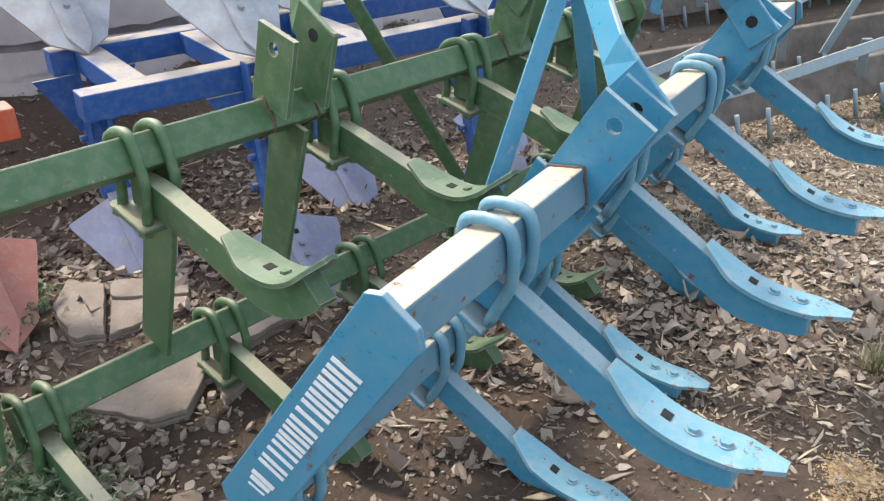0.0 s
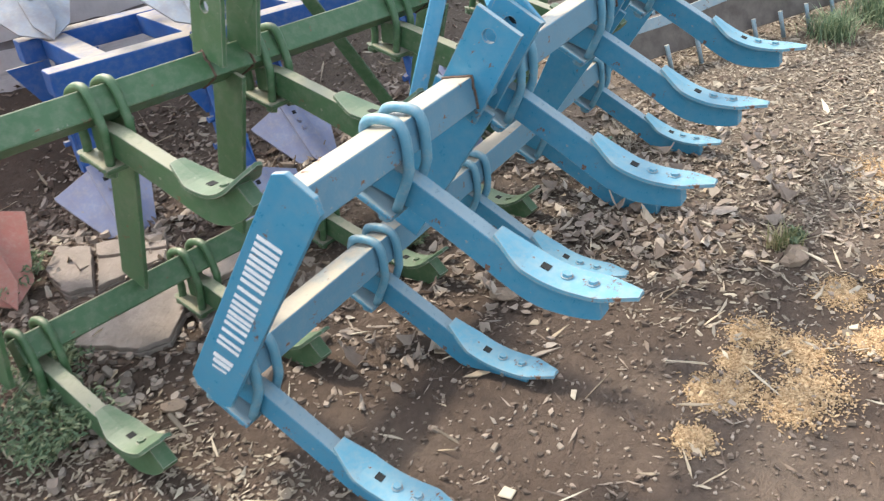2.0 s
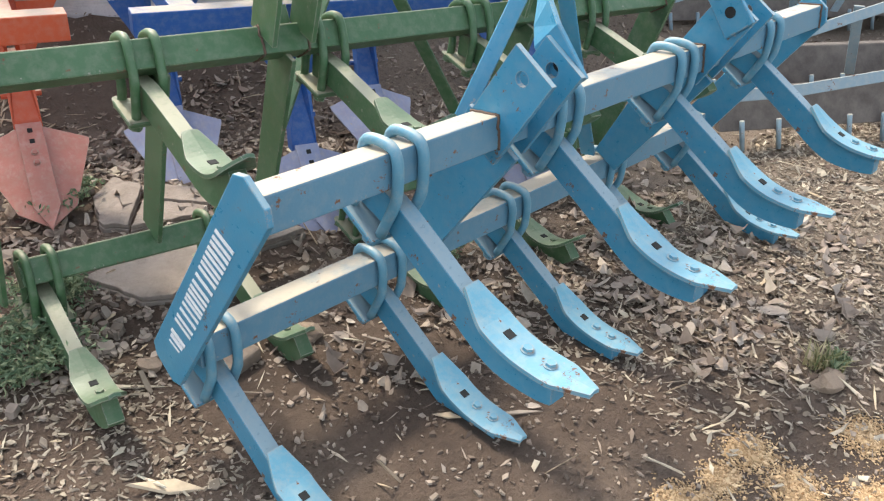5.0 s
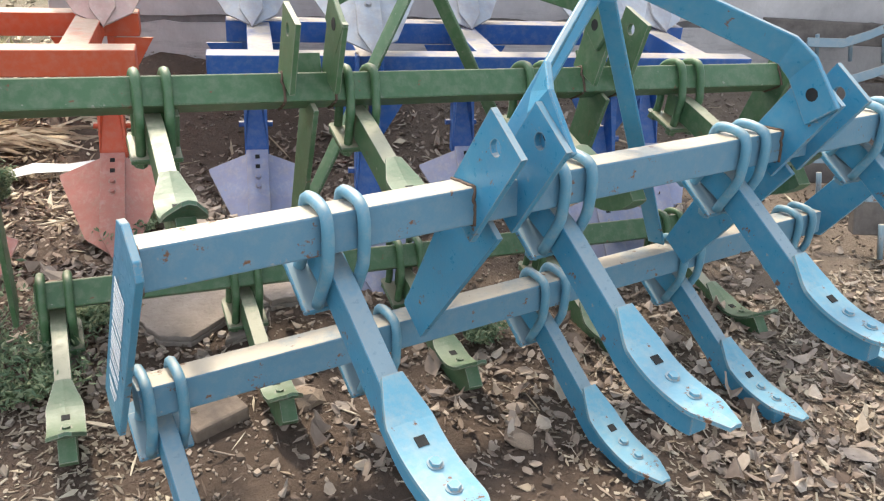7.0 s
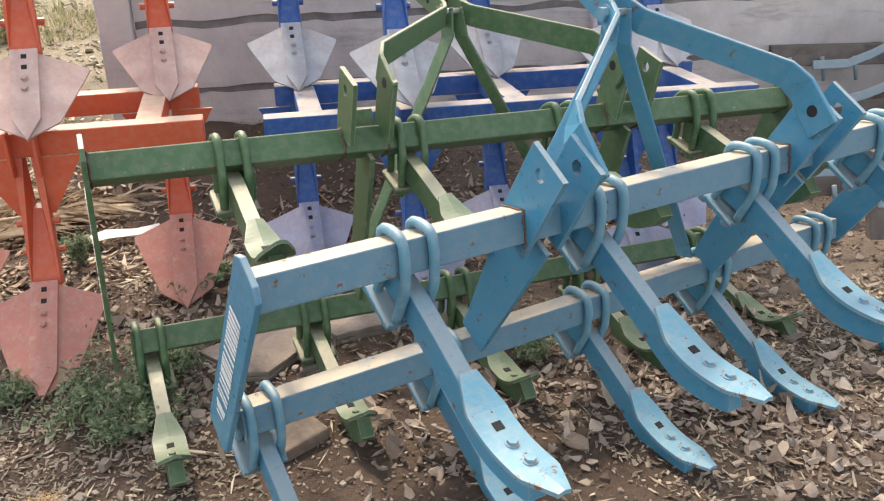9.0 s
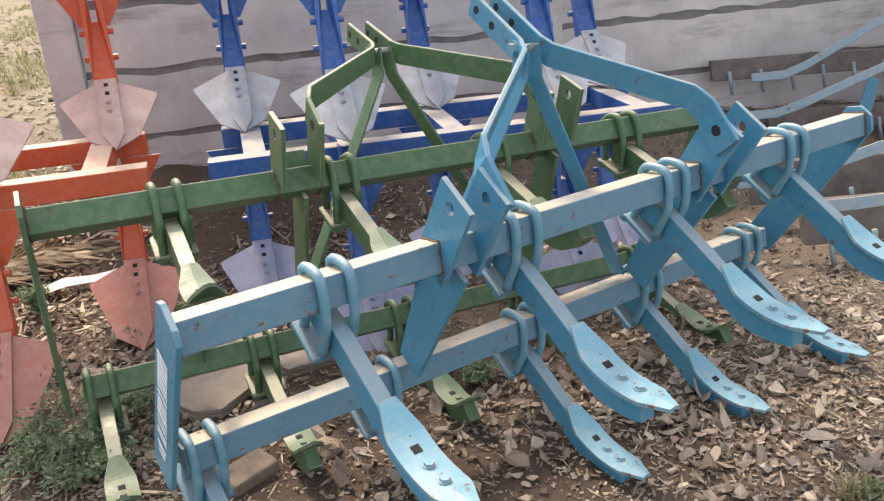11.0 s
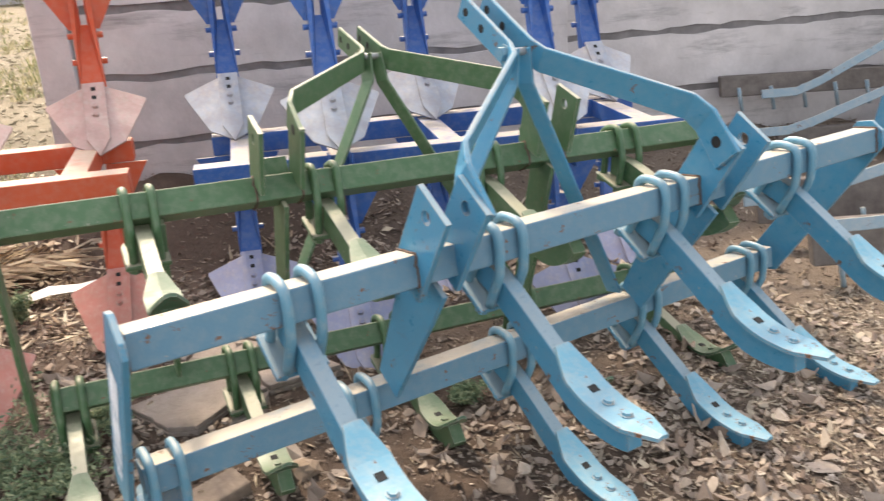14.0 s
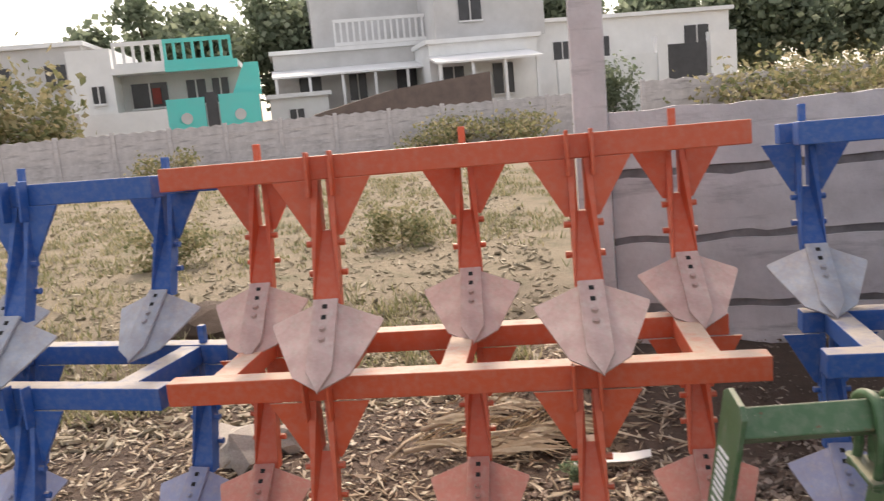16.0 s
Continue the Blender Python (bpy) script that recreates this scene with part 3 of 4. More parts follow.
def ground_height(x, y):
    near = 1.0 if abs(x) < 12 and -6 < y < 12 else 0.0
    return near * 0.018 * (noise.noise((x * 1.7, y * 1.7, 0.3)) + 0.5 * noise.noise((x * 5.0, y * 5.0, 2.3))) - 0.012 + bank_height(x, y)


SOIL = soil()


def ground():
    def lines(fine_lo, fine_hi, step):
        far = [-900, -400, -150, -60, -30, -18]
        mid = list(np.arange(fine_lo, fine_hi + step / 2, step))
        return [v for v in far if v < fine_lo - 2] + mid + [-v for v in reversed(far) if -v > fine_hi + 2]
    xs, ys = lines(-6, 10, 0.08), lines(-3, 9, 0.08)
    verts = [(x, y, ground_height(x, y)) for y in ys for x in xs]
    w = len(xs)
    faces = [(j * w + i, j * w + i + 1, (j + 1) * w + i + 1, (j + 1) * w + i) for j in range(len(ys) - 1) for i in range(w - 1)]
    me = bpy.data.meshes.new("ground")
    me.from_pydata(verts, [], faces)
    me.materials.append(SOIL)
    for p in me.polygons:
        p.use_smooth = True
    tagged(new("ground", me), "brown bare soil with scattered litter", "ground", kind="structure")


ground()


# ---- compound wall ----
def wall():
    w = thing("wall_back", pose(1.02, 3.27, 0, 0, 0, -18), "grey precast concrete panel wall with dark stained joints", "wall", kind="structure")
    span = 2.3
    levels = ((0.0, 0.095), (0.105, 0.395), (0.425, 0.70), (0.73, 0.995), (1.03, 1.29))
    for k in range(2):
        for r, (lo, hi) in enumerate(levels):
            n, x0, x1 = 30, 0.09 + k * span, k * span + span - 0.03
            jag = lambda i, q: 0.010 * noise.noise((i * 0.35 + k * 11, r * 5.0, q)) + 0.006 * noise.noise((i * 1.3, r * 3.0 + k, q))
            low_edge = [(x0 + (x1 - x0) * i / n, lo + 2 * jag(i, 1.0) + 0.002) for i in range(n + 1)]
            top_edge = [(x0 + (x1 - x0) * i / n, hi + 2 * jag(i, 8.0) - 0.002) for i in range(n, -1, -1)]
            part("panel", prism(low_edge + top_edge, "y", 0.03 + 0.004 * (r % 2), 0.075), CONCRETE, w)
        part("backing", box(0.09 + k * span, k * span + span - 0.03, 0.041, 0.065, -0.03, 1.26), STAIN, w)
    for k in range(3):
        part("post", box(k * span - 0.06, k * span + 0.085, -0.02, 0.12, -0.05, 2.3 if k == 0 else 1.34, 0.008), CONCRETE, w)


wall()


def lump_mesh(seed, n=14, rough=0.35, flat=0.5):
    rnd = random.Random(seed)
    bm = bmesh.new()
    bmesh.ops.create_icosphere(bm, subdivisions=2, radius=1)
    for v in bm.verts:
        k = 1 + rough * noise.noise(v.co * 1.4 + Vector((seed * 3.1, 0, 0))) + 0.4 * rough * noise.noise(v.co * 3.7 + Vector((0, seed * 1.7, 0)))
        v.co = Vector((v.co.x, v.co.y, v.co.z * flat)) * k
    return bm


# ---- litter on the ground ----
def scatter(name, count, where, size, material, label, seed, thick=0.3, long=1.6, sides=5, lift=0.0, curl=0.0):
    """Many small flat chips in one mesh. where(rnd) gives (x, y) or None."""
    rnd = random.Random(seed)
    verts, faces = [], []
    made = 0
    while made < count:
        p = where(rnd)
        if p is None:
            continue
        made += 1
        r = size * math.exp(rnd.gauss(0, 0.33))
        a0, tx, ty = rnd.uniform(0, 6.283), rnd.gauss(0, 0.28), rnd.gauss(0, 0.28)
        ca, sa, st = math.cos(a0), math.sin(a0), rnd.uniform(1.0, long)
        z0 = ground_height(*p) + r * thick * 0.4 + lift + (abs(tx) + abs(ty)) * r * 0.5
        bend = curl * rnd.uniform(-0.6, 1.2) / r
        base = len(verts)
        ring = []
        for k in range(sides):
            q = 6.283 * (k + rnd.uniform(-0.3, 0.3)) / sides
            rr = r * rnd.uniform(*((0.85, 1.1) if sides > 6 else (0.7, 1.15)))
            u, v = rr * st * math.cos(q), rr / st * math.sin(q) * (1 - 0.4 * math.cos(q) ** 2 if sides > 6 else 1)
            ring.append((u * ca - v * sa, u * sa + v * ca))
        for f, dz in ((0.88, r * thick * 0.5), (1.0, -r * thick * 0.5)):
            for x, y in ring:
                verts.append((p[0] + x * f, p[1] + y * f, z0 + dz + tx * x + ty * y + bend * (x * ca + y * sa) ** 2))
        faces.append(tuple(base + k for k in range(sides)))
        for k in range(sides):
            faces.append((base + k, base + sides + k, base + sides + (k + 1) % sides, base + (k + 1) % sides))
    me = bpy.data.meshes.new(name)
    me.from_pydata(verts, [], faces)
    me.materials.append(material)
    return tagged(new(name, me), label, "litter", kind="stuff")


def litter_density(x, y):
    d = 0.06 + 0.75 * noise.noise((x * 1.1, y * 1.1, 7.0)) + 0.45 * noise.noise((x * 3.3, y * 3.3, 2.0))
    d += 0.5 * min(1.0, max(0.0, (x - 1.35) / 0.65)) + 0.5 * min(1.0, max(0.0, (y - 1.55) / 0.3))
    # trodden bare soil before the cultivators
    edge = 0.60 - 0.60 * (x - 0.9) if x > 0.9 else 0.60
    edge += 0.25 * noise.noise((x * 2.2, y * 2.2, 9.0))
    return d - 1.05 * min(1.0, max(0.0, (edge - y) / 0.16 + 0.5)) if x < 2.6 else d


def near_yard(rnd):
    x, y = rnd.uniform(-0.7, 3.6), rnd.uniform(-0.7, 2.6)
    return (x, y) if rnd.random() < litter_density(x, y) * (1 - 0.7 * min(1.0, max(0.0, (x - 1.9) / 0.5))) else None


def wide_yard(rnd):
    x, y = rnd.uniform(-2.6, 6.0), rnd.uniform(-1.2, 4.6)
    return (x, y) if rnd.random() < 0.04 + litter_density(x, y) else None


BARK = chips_material("dry_chips", [(0.0, (0.11, 0.074, 0.056)), (0.3, (0.20, 0.146, 0.112)), (0.6, (0.29, 0.225, 0.178)), (0.9, (0.38, 0.31, 0.25)), (1.0, (0.26, 0.215, 0.18))])
GRIT = chips_material("grit", [(0.0, (0.08, 0.056, 0.042)), (0.6, (0.17, 0.125, 0.095)), (1.0, (0.32, 0.26, 0.205))])
scatter("litter_chips", 4600, near_yard, 0.0098, BARK, "pale brown dry chips and broken leaves on soil", 3, 0.06, 1.6, 8, 0.0, 0.75)
scatter("litter_chips", 9500, wide_yard, 0.0085, BARK, "pale brown dry chips spread over the yard", 4, 0.08, 1.7, 7, 0.0, 0.6)
scatter("grit", 20000, lambda rnd: (rnd.uniform(-1.6, 4.4), rnd.uniform(-1.0, 3.4)), 0.0048, GRIT, "small brown grit and crumbs of soil", 5, 0.7, 1.3, 4)


scatter("grit", 8000, lambda rnd: (rnd.uniform(-0.4, 2.6), rnd.uniform(-0.6, 1.7)), 0.0042, BARK, "pale crumbs of litter trodden into soil", 12, 0.6, 1.6, 4)
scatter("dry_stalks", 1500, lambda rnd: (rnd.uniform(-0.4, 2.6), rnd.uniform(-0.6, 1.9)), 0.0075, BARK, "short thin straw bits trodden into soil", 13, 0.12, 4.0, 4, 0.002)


def left_heap(rnd):
    x, y = rnd.uniform(-1.8, 1.2), rnd.uniform(2.1, 4.6)
    return (x, y)


STRAW = chips_material("dry_straw", [(0.0, (0.26, 0.19, 0.13)), (0.5, (0.47, 0.37, 0.26)), (1.0, (0.62, 0.54, 0.42))])
scatter("wood_litter", 6500, left_heap, 0.0125, STRAW, "dry wood splinters and husks behind the machines", 6, 0.18, 3.4, 4, 0.004)
scatter("dry_stalks", 900, lambda rnd: (rnd.uniform(-0.8, 4.4), rnd.uniform(-0.8, 3.0)), 0.012, STRAW, "thin dry stalks lying on soil", 8, 0.12, 5.0, 4, 0.003)


def under_tines(rnd):
    x, y = rnd.uniform(0.3, 2.9), rnd.uniform(0.05, 1.9)
    return (x, y) if rnd.random() < litter_density(x, y) - 0.15 else None


def open_side(rnd):
    x, y = rnd.uniform(1.5, 5.0), rnd.uniform(-1.1, 0.85)
    thin = min(1.0, max(0.0, (5.0 - x) / 1.2)) * min(1.0, max(0.0, (y + 1.1) / 0.6))
    return (x, y) if rnd.random() < thin * (0.45 + (x - 1.9) * 0.5 + 0.5 * noise.noise((x * 1.8, y * 1.8, 4.0))) else None


def near_corner(rnd):
    x, y = rnd.uniform(-0.6, 0.75), rnd.uniform(0.45, 1.75)
    thin = min(1.0, (x + 0.6) / 0.45) * min(1.0, (y - 0.45) / 0.2)
    return (x, y) if rnd.random() < thin * (0.6 + (0.25 - x) * 0.6 + 0.6 * noise.noise((x * 2.0, y * 2.0, 6.0))) else None


# Dapples of sunlight on the soil (x, y, radius), drawn as clusters of yellow bits.
SUN_PATCHES = ((1.31, 0.03, 0.05), (1.34, 0.0, 0.06), (1.45, 0.01, 0.04), (1.57, 0.01, 0.05), (1.54, -0.11, 0.06), (1.40, -0.16, 0.08), (1.33, -0.13, 0.05), (1.15, 0.02, 0.035), (1.81, -0.16, 0.06), (1.64, -0.25, 0.06), (1.95, -0.28, 0.06), (2.34, -0.20, 0.06), (2.60, -0.14, 0.08), (1.30, -0.42, 0.07), (3.1, -0.2, 0.10), (0.28, 1.10, 0.08))


def in_sun_patch(rnd):
    x, y, r = rnd.choice(SUN_PATCHES)
    return x + rnd.gauss(0, r * 0.55), y + rnd.gauss(0, r * 0.5)


FLAKE = chips_material("dry_leaf_flakes", [(0.0, (0.20, 0.148, 0.118)), (0.4, (0.30, 0.235, 0.192)), (0.8, (0.39, 0.32, 0.265)), (1.0, (0.46, 0.39, 0.325))])
SHRED = chips_material("grey_straw_shreds", [(0.0, (0.145, 0.11, 0.08)), (0.5, (0.27, 0.22, 0.168)), (1.0, (0.44, 0.375, 0.29))])
SUN_BITS = chips_material("sun_patch_yellow", [(0.0, (0.30, 0.19, 0.10)), (0.5, (0.48, 0.325, 0.18)), (1.0, (0.62, 0.45, 0.27))])
scatter("leaf_flakes", 1200, under_tines, 0.0138, FLAKE, "curled pinkish-grey dry leaf flakes under the tines", 31, 0.04, 1.6, 9, 0.004, 0.9)
scatter("straw_shreds", 22000, open_side, 0.0066, SHRED, "pale grey straw shreds trodden over the yard", 32, 0.10, 2.6, 5, 0.001, 0.2)
scatter("straw_shreds", 7000, near_corner, 0.0058, SHRED, "pale straw shreds and chips at the yard's corner", 33, 0.14, 2.4, 5, 0.001, 0.2)
# The warm sunlight is put into these bits' colour; no husks are known here.
scatter("sun_patch_bits", 30000, in_sun_patch, 0.0027, SUN_BITS, "pale yellow bits laid as patches of sunlight on soil", 34, 0.4, 1.8, 4, 0.001)


# ---- sandstone slabs, stones, scraps ----
def slab(outlines, seed, label):
    """A flagstone with a ragged rim, broken into the given pieces, each of two layers."""
    x, y = (sum(p[k] for o in outlines for p in o) / sum(len(o) for o in outlines) for k in (0, 1))
    s0 = thing("stone_slab", pose(x, y, ground_height(x, y) + 0.010), label, "stone slab", "stone slabs")
    for n, o in enumerate(outlines):
        rim = []
        for a, b in zip(o, o[1:] + o[:1]):
            for k in range(7):
                q = Vector(a).lerp(Vector(b), k / 7) - Vector((x, y))
                jut = 0.014 * noise.noise((q.x * 19, q.y * 19, seed)) + 0.007 * noise.noise((q.x * 60, q.y * 60, seed))
                rim.append((q.x + jut, q.y + jut * 0.7))
        cx, cy = sum(p[0] for p in rim) / len(rim), sum(p[1] for p in rim) / len(rim)
        grown = [(cx + (p[0] - cx) * 1.03, cy + (p[1] - cy) * 1.03) for p in rim]
        part("stone_piece", prism(rim, "z", 0.0, 0.015 + 0.004 * (n % 2), 0.003), SLAB, s0)
        part("stone_piece", prism(grown, "z", -0.03, -0.0005, 0.002), SLAB, s0)


slab([[(1.14, 2.06), (1.185, 1.95), (1.015, 1.73), (0.965, 1.79), (1.02, 1.96)], [(1.195, 1.945), (1.345, 1.78), (1.275, 1.70), (1.145, 1.865)], [(1.138, 1.858), (1.268, 1.695), (1.22, 1.66), (1.025, 1.72)]], 1, "cracked pinkish-grey sandstone slab lying on the soil")
slab([[(0.80, 1.55), (0.96, 1.57), (1.14, 1.575), (1.17, 1.40), (1.05, 1.385), (0.93, 1.32), (0.86, 1.36)], [(1.15, 1.575), (1.35, 1.55), (1.40, 1.38), (1.18, 1.40)]], 2, "flat pale sandstone slab with ragged edges on the soil")
slab([[(1.06, 1.37), (1.16, 1.38), (1.12, 1.30), (1.0, 1.27)]], 3, "small brown sandstone piece beside the larger slab")

PEBBLE = chips_material("pebble_stone", [(0.0, (0.15, 0.115, 0.092)), (0.5, (0.26, 0.208, 0.172)), (1.0, (0.38, 0.315, 0.265))])
BRICK = plain("worn_brick", (0.23, 0.175, 0.135), (0.13, 0.098, 0.077), 30, 0.9, 0, 70, 0.6, 0.004)
STONE = plain("brown_stone", (0.36, 0.27, 0.20), (0.22, 0.16, 0.12), 20, 0.9, 0, 50, 0.5, 0.006)
for k, (x, y, r) in enumerate(((1.10, 0.98, 0.035), (0.66, 1.75, 0.03), (0.82, 2.05, 0.03), (1.46, 0.62, 0.028), (2.32, 0.10, 0.03), (1.93, -0.02, 0.035), (0.35, 0.75, 0.022), (0.42, 1.9, 0.03), (0.75, 1.12, 0.024))):
    bm = lump_mesh(k + 2, rough=0.5, flat=0.6)
    tagged(part("stone", bm, STONE, None, "", pose(x, y, ground_height(x, y) + r * 0.35, 0, 0, k * 37) @ Matrix.Diagonal((r * 1.3, r, r, 1))), "rough brown field stone half sunk in the soil", "stone", "stones")

tagged(part("brick", box(-0.068, 0.068, -0.045, 0.045, -0.02, 0.022, 0.008), BRICK, None, "", pose(0.885, 1.0, ground_height(0.885, 1.0) + 0.012, 2, -3, 12)), "brown worn brick lying by the blue cultivator", "brick")

scatter("pebbles", 230, lambda rnd: (rnd.gauss(0.74, 0.13), rnd.gauss(1.32, 0.11)), 0.0098, PEBBLE, "rounded grey-brown pebbles gathered by the weeds", 41, 0.8, 1.3, 8)
scatter("pebbles", 200, lambda rnd: (rnd.gauss(1.32, 0.14), rnd.gauss(2.14, 0.10)), 0.0125, PEBBLE, "pale pebbles and rubble bits behind the slabs", 42, 0.8, 1.3, 8)
SCRAP = plain("white_scrap", (0.72, 0.70, 0.68), (0.6, 0.58, 0.56), 10, 0.7)
bm = strip([(-0.10, 0, 0.0), (-0.03, 0.01, 0.012), (0.05, 0, 0.004), (0.11, -0.01, 0.015)], [(0.005, 0.028, 0), (0, 0.032, 0.004), (0, 0.03, 0), (0.006, 0.02, 0.003)], 0.003, 0.0005)
tagged(part("sheet_scrap", bm, SCRAP, None, "", pose(0.79, 2.60, 0.02, 0, 0, -4) @ Matrix.Diagonal((1.4, 1.25, 1.0, 1))), "crumpled white sheet scrap on the litter", "scrap")


def palm(x, y, turn, seed):
    """A fallen dry palm frond: a rib and its leaflets."""
    rnd = random.Random(seed)
    p = thing("palm_frond", pose(x, y, 0.03, 0, 0, turn), "dry grey fallen palm frond on the ground", "palm frond", "palm fronds")
    part("rib", tube([(0, 0, 0), (0.3, 0.01, 0.03), (0.7, 0.03, 0.02)], 0.012, 6), STRAW, p)
    bm = bmesh.new()
    for k in range(46):
        s = 0.04 + 0.66 * k / 46
        side = 1 if k % 2 else -1
        a = Vector((s, 0.01, 0.03))
        b = a + Vector((rnd.uniform(0.15, 0.28), side * rnd.uniform(0.08, 0.26), rnd.uniform(-0.02, 0.03)))
        n = Vector((0.006, 0.004, 0.004))
        c = (a + b) / 2 + Vector((0, 0, rnd.uniform(0.0, 0.03)))
        va = [bm.verts.new(q) for q in (a - n, a + n, c + n, c - n, b)]
        bm.faces.new(va[:4])
        bm.faces.new((va[3], va[2], va[4]))
    bmesh.ops.solidify(bm, geom=bm.faces[:], thickness=0.0015)
    part("foliage", bm, STRAW, p, "pale grey dry leaflets")


palm(0.15, 3.15, 8, 1)
palm(0.45, 3.35, -20, 2)
palm(0.85, 2.95, 25, 3)
palm(0.25, 2.72, 18, 4)
palm(0.05, 2.95, -6, 5)
palm(0.42, 2.92, 5, 6)
tagged(part("stick", tube([(0, 0, 0), (0.4, 0.02, 0.01), (0.85, -0.01, 0.0)], 0.022, 8), STRAW, None, "", pose(0.30, 2.98, 0.03, 0, 0, -12)), "dry round branch lying on the ground", "branch")
tagged(part("stick", tube([(0, 0, 0), (0.12, 0.004, 0.01), (0.24, -0.01, 0.0)], 0.008, 6), STRAW, None, "", pose(0.0, 2.92, 0.03, 0, 0, 55)), "thin pale broken stick lying on the litter", "branch")
RUBBLE = plain("pale_rubble", (0.55, 0.50, 0.44), (0.38, 0.33, 0.28), 14, 0.95, 0, 40, 0.6, 0.01)
for k, (x, y, r) in enumerate(((-0.56, 3.2, 0.13), (-0.40, 3.3, 0.09), (-0.68, 3.36, 0.10), (-0.5, 3.05, 0.06))):
    tagged(part("rubble_lump", lump_mesh(k + 40, rough=0.6, flat=0.7), RUBBLE, None, "", pose(x, y, r * 0.3, 0, 0, k * 50) @ Matrix.Diagonal((r, r, r, 1))), "pale lump of dried mortar on the ground", "rubble", "rubble lumps")
tagged(part("earth_mound", lump_mesh(60, rough=0.35, flat=0.55), SOIL, None, "", pose(-1.0, 5.6, 0.05, 0, 0, 15) @ Matrix.Diagonal((0.42, 0.3, 0.26, 1))), "rounded brown earth mound in the dry field", "mound")


# ---- plants ----
def leaf_material(name, stops, thin=0.4):
    """Leaves that let part of the light through."""
    m, nt, b, co = shader(name)
    g = nt.nodes.new("ShaderNodeNewGeometry")
    r = ramp_node(nt, stops)
    nt.links.new(g.outputs["Random Per Island"], r.inputs[0])
    nt.links.new(r.outputs[0], b.inputs["Base Color"])
    b.inputs["Roughness"].default_value = 0.7
    t = nt.nodes.new("ShaderNodeBsdfTranslucent")
    nt.links.new(r.outputs[0], t.inputs["Color"])
    mx = nt.nodes.new("ShaderNodeMixShader")
    mx.inputs[0].default_value = thin
    nt.links.new(b.outputs[0], mx.inputs[1])
    nt.links.new(t.outputs[0], mx.inputs[2])
    nt.links.new(mx.outputs[0], nt.nodes["Material Output"].inputs["Surface"])
    return m


WEED = leaf_material("weed_leaf", [(0.0, (0.09, 0.15, 0.09)), (0.55, (0.21, 0.28, 0.17)), (1.0, (0.40, 0.43, 0.27))])
CROWN = leaf_material("tree_leaf", [(0.0, (0.15, 0.185, 0.12)), (0.6, (0.24, 0.285, 0.19)), (1.0, (0.34, 0.375, 0.26))], 0.55)
DARK_LEAF = leaf_material("dark_leaf", [(0.0, (0.03, 0.045, 0.025)), (0.6, (0.06, 0.08, 0.045)), (1.0, (0.11, 0.13, 0.07))], 0.25)
HERB = leaf_material("field_herb", [(0.0, (0.13, 0.16, 0.07)), (0.45, (0.28, 0.26, 0.13)), (1.0, (0.46, 0.39, 0.25))])
TRUNK = plain("trunk_bark", (0.16, 0.12, 0.09), (0.09, 0.07, 0.05), 12, 0.9)


def leaves(points, size, seed, wide=0.45):
    """Folded leaves, each two faces, at the given points."""
    rnd = random.Random(seed)
    verts, faces = [], []
    for p in points:
        d = Vector((rnd.gauss(0, 1), rnd.gauss(0, 1), rnd.gauss(0.2, 0.7))).normalized()
        w = d.cross(Vector((rnd.gauss(0, 1), rnd.gauss(0, 1), rnd.gauss(0, 1)))).normalized()
        n = d.cross(w)
        s = size * rnd.uniform(0.6, 1.3)
        b = len(verts)
        for q in (p - d * s / 2, p + w * s * wide / 2 + n * s * 0.08, p + d * s / 2, p - w * s * wide / 2 + n * s * 0.08):
            verts.append(tuple(q))
        faces += [(b, b + 1, b + 2), (b, b + 2, b + 3)]
    me = bpy.data.meshes.new("leaves")
    me.from_pydata(verts, [], faces)
    return me


def weed(x, y, r, h, seed, n=900):
    rnd = random.Random(seed)
    w = thing("weed", pose(x, y, ground_height(x, y)), "low grey-green weed growing from the soil", "weed", "weeds")
    stems = [Vector((rnd.gauss(0, r * 0.5), rnd.gauss(0, r * 0.5), h * rnd.uniform(0.5, 1.0))) for _ in range(14)]
    for s in stems[:6]:
        part("stem", tube([(0, 0, -0.01), tuple(s * 0.5 + Vector((0, 0, h * 0.15))), tuple(s)], 0.0022, 5), WEED, w)
    pts = []
    for _ in range(n):
        s = rnd.choice(stems)
        k = rnd.uniform(0.15, 1.05)
        pts.append(Vector((s.x * k, s.y * k, s.z * k ** 0.8)) + Vector((rnd.gauss(0, r * 0.16), rnd.gauss(0, r * 0.16), abs(rnd.gauss(0, h * 0.12)))))
    me = leaves(pts, 0.021, seed, 0.36)
    me.materials.append(WEED)
    part("foliage", me, None, w)


for k, (x, y, r, h) in enumerate(((0.45, 1.40, 0.19, 0.13), (0.52, 1.26, 0.13, 0.09), (0.60, 1.38, 0.12, 0.09), (0.90, 1.98, 0.11, 0.08), (0.98, 2.06, 0.09, 0.06), (0.74, 1.52, 0.09, 0.07), (0.30, 1.58, 0.10, 0.06), (0.62, 2.45, 0.06, 0.12), (2.02, 0.0, 0.035, 0.04), (1.62, 1.02, 0.09, 0.07), (0.05, 1.95, 0.09, 0.06))):
    weed(x, y, r, h, k + 1)


def in_field(rnd):
    y = 3.6 + 13 * rnd.random() ** 1.6
    x = rnd.uniform(-0.5 * y - 1.2, 0.22 * y + 0.4)
    return None if y < 4.4 and x > 0.9 else (x, y)


CLOD = chips_material("field_clods", [(0.0, (0.17, 0.14, 0.09)), (0.4, (0.26, 0.215, 0.145)), (0.75, (0.38, 0.32, 0.225)), (1.0, (0.50, 0.43, 0.32))])
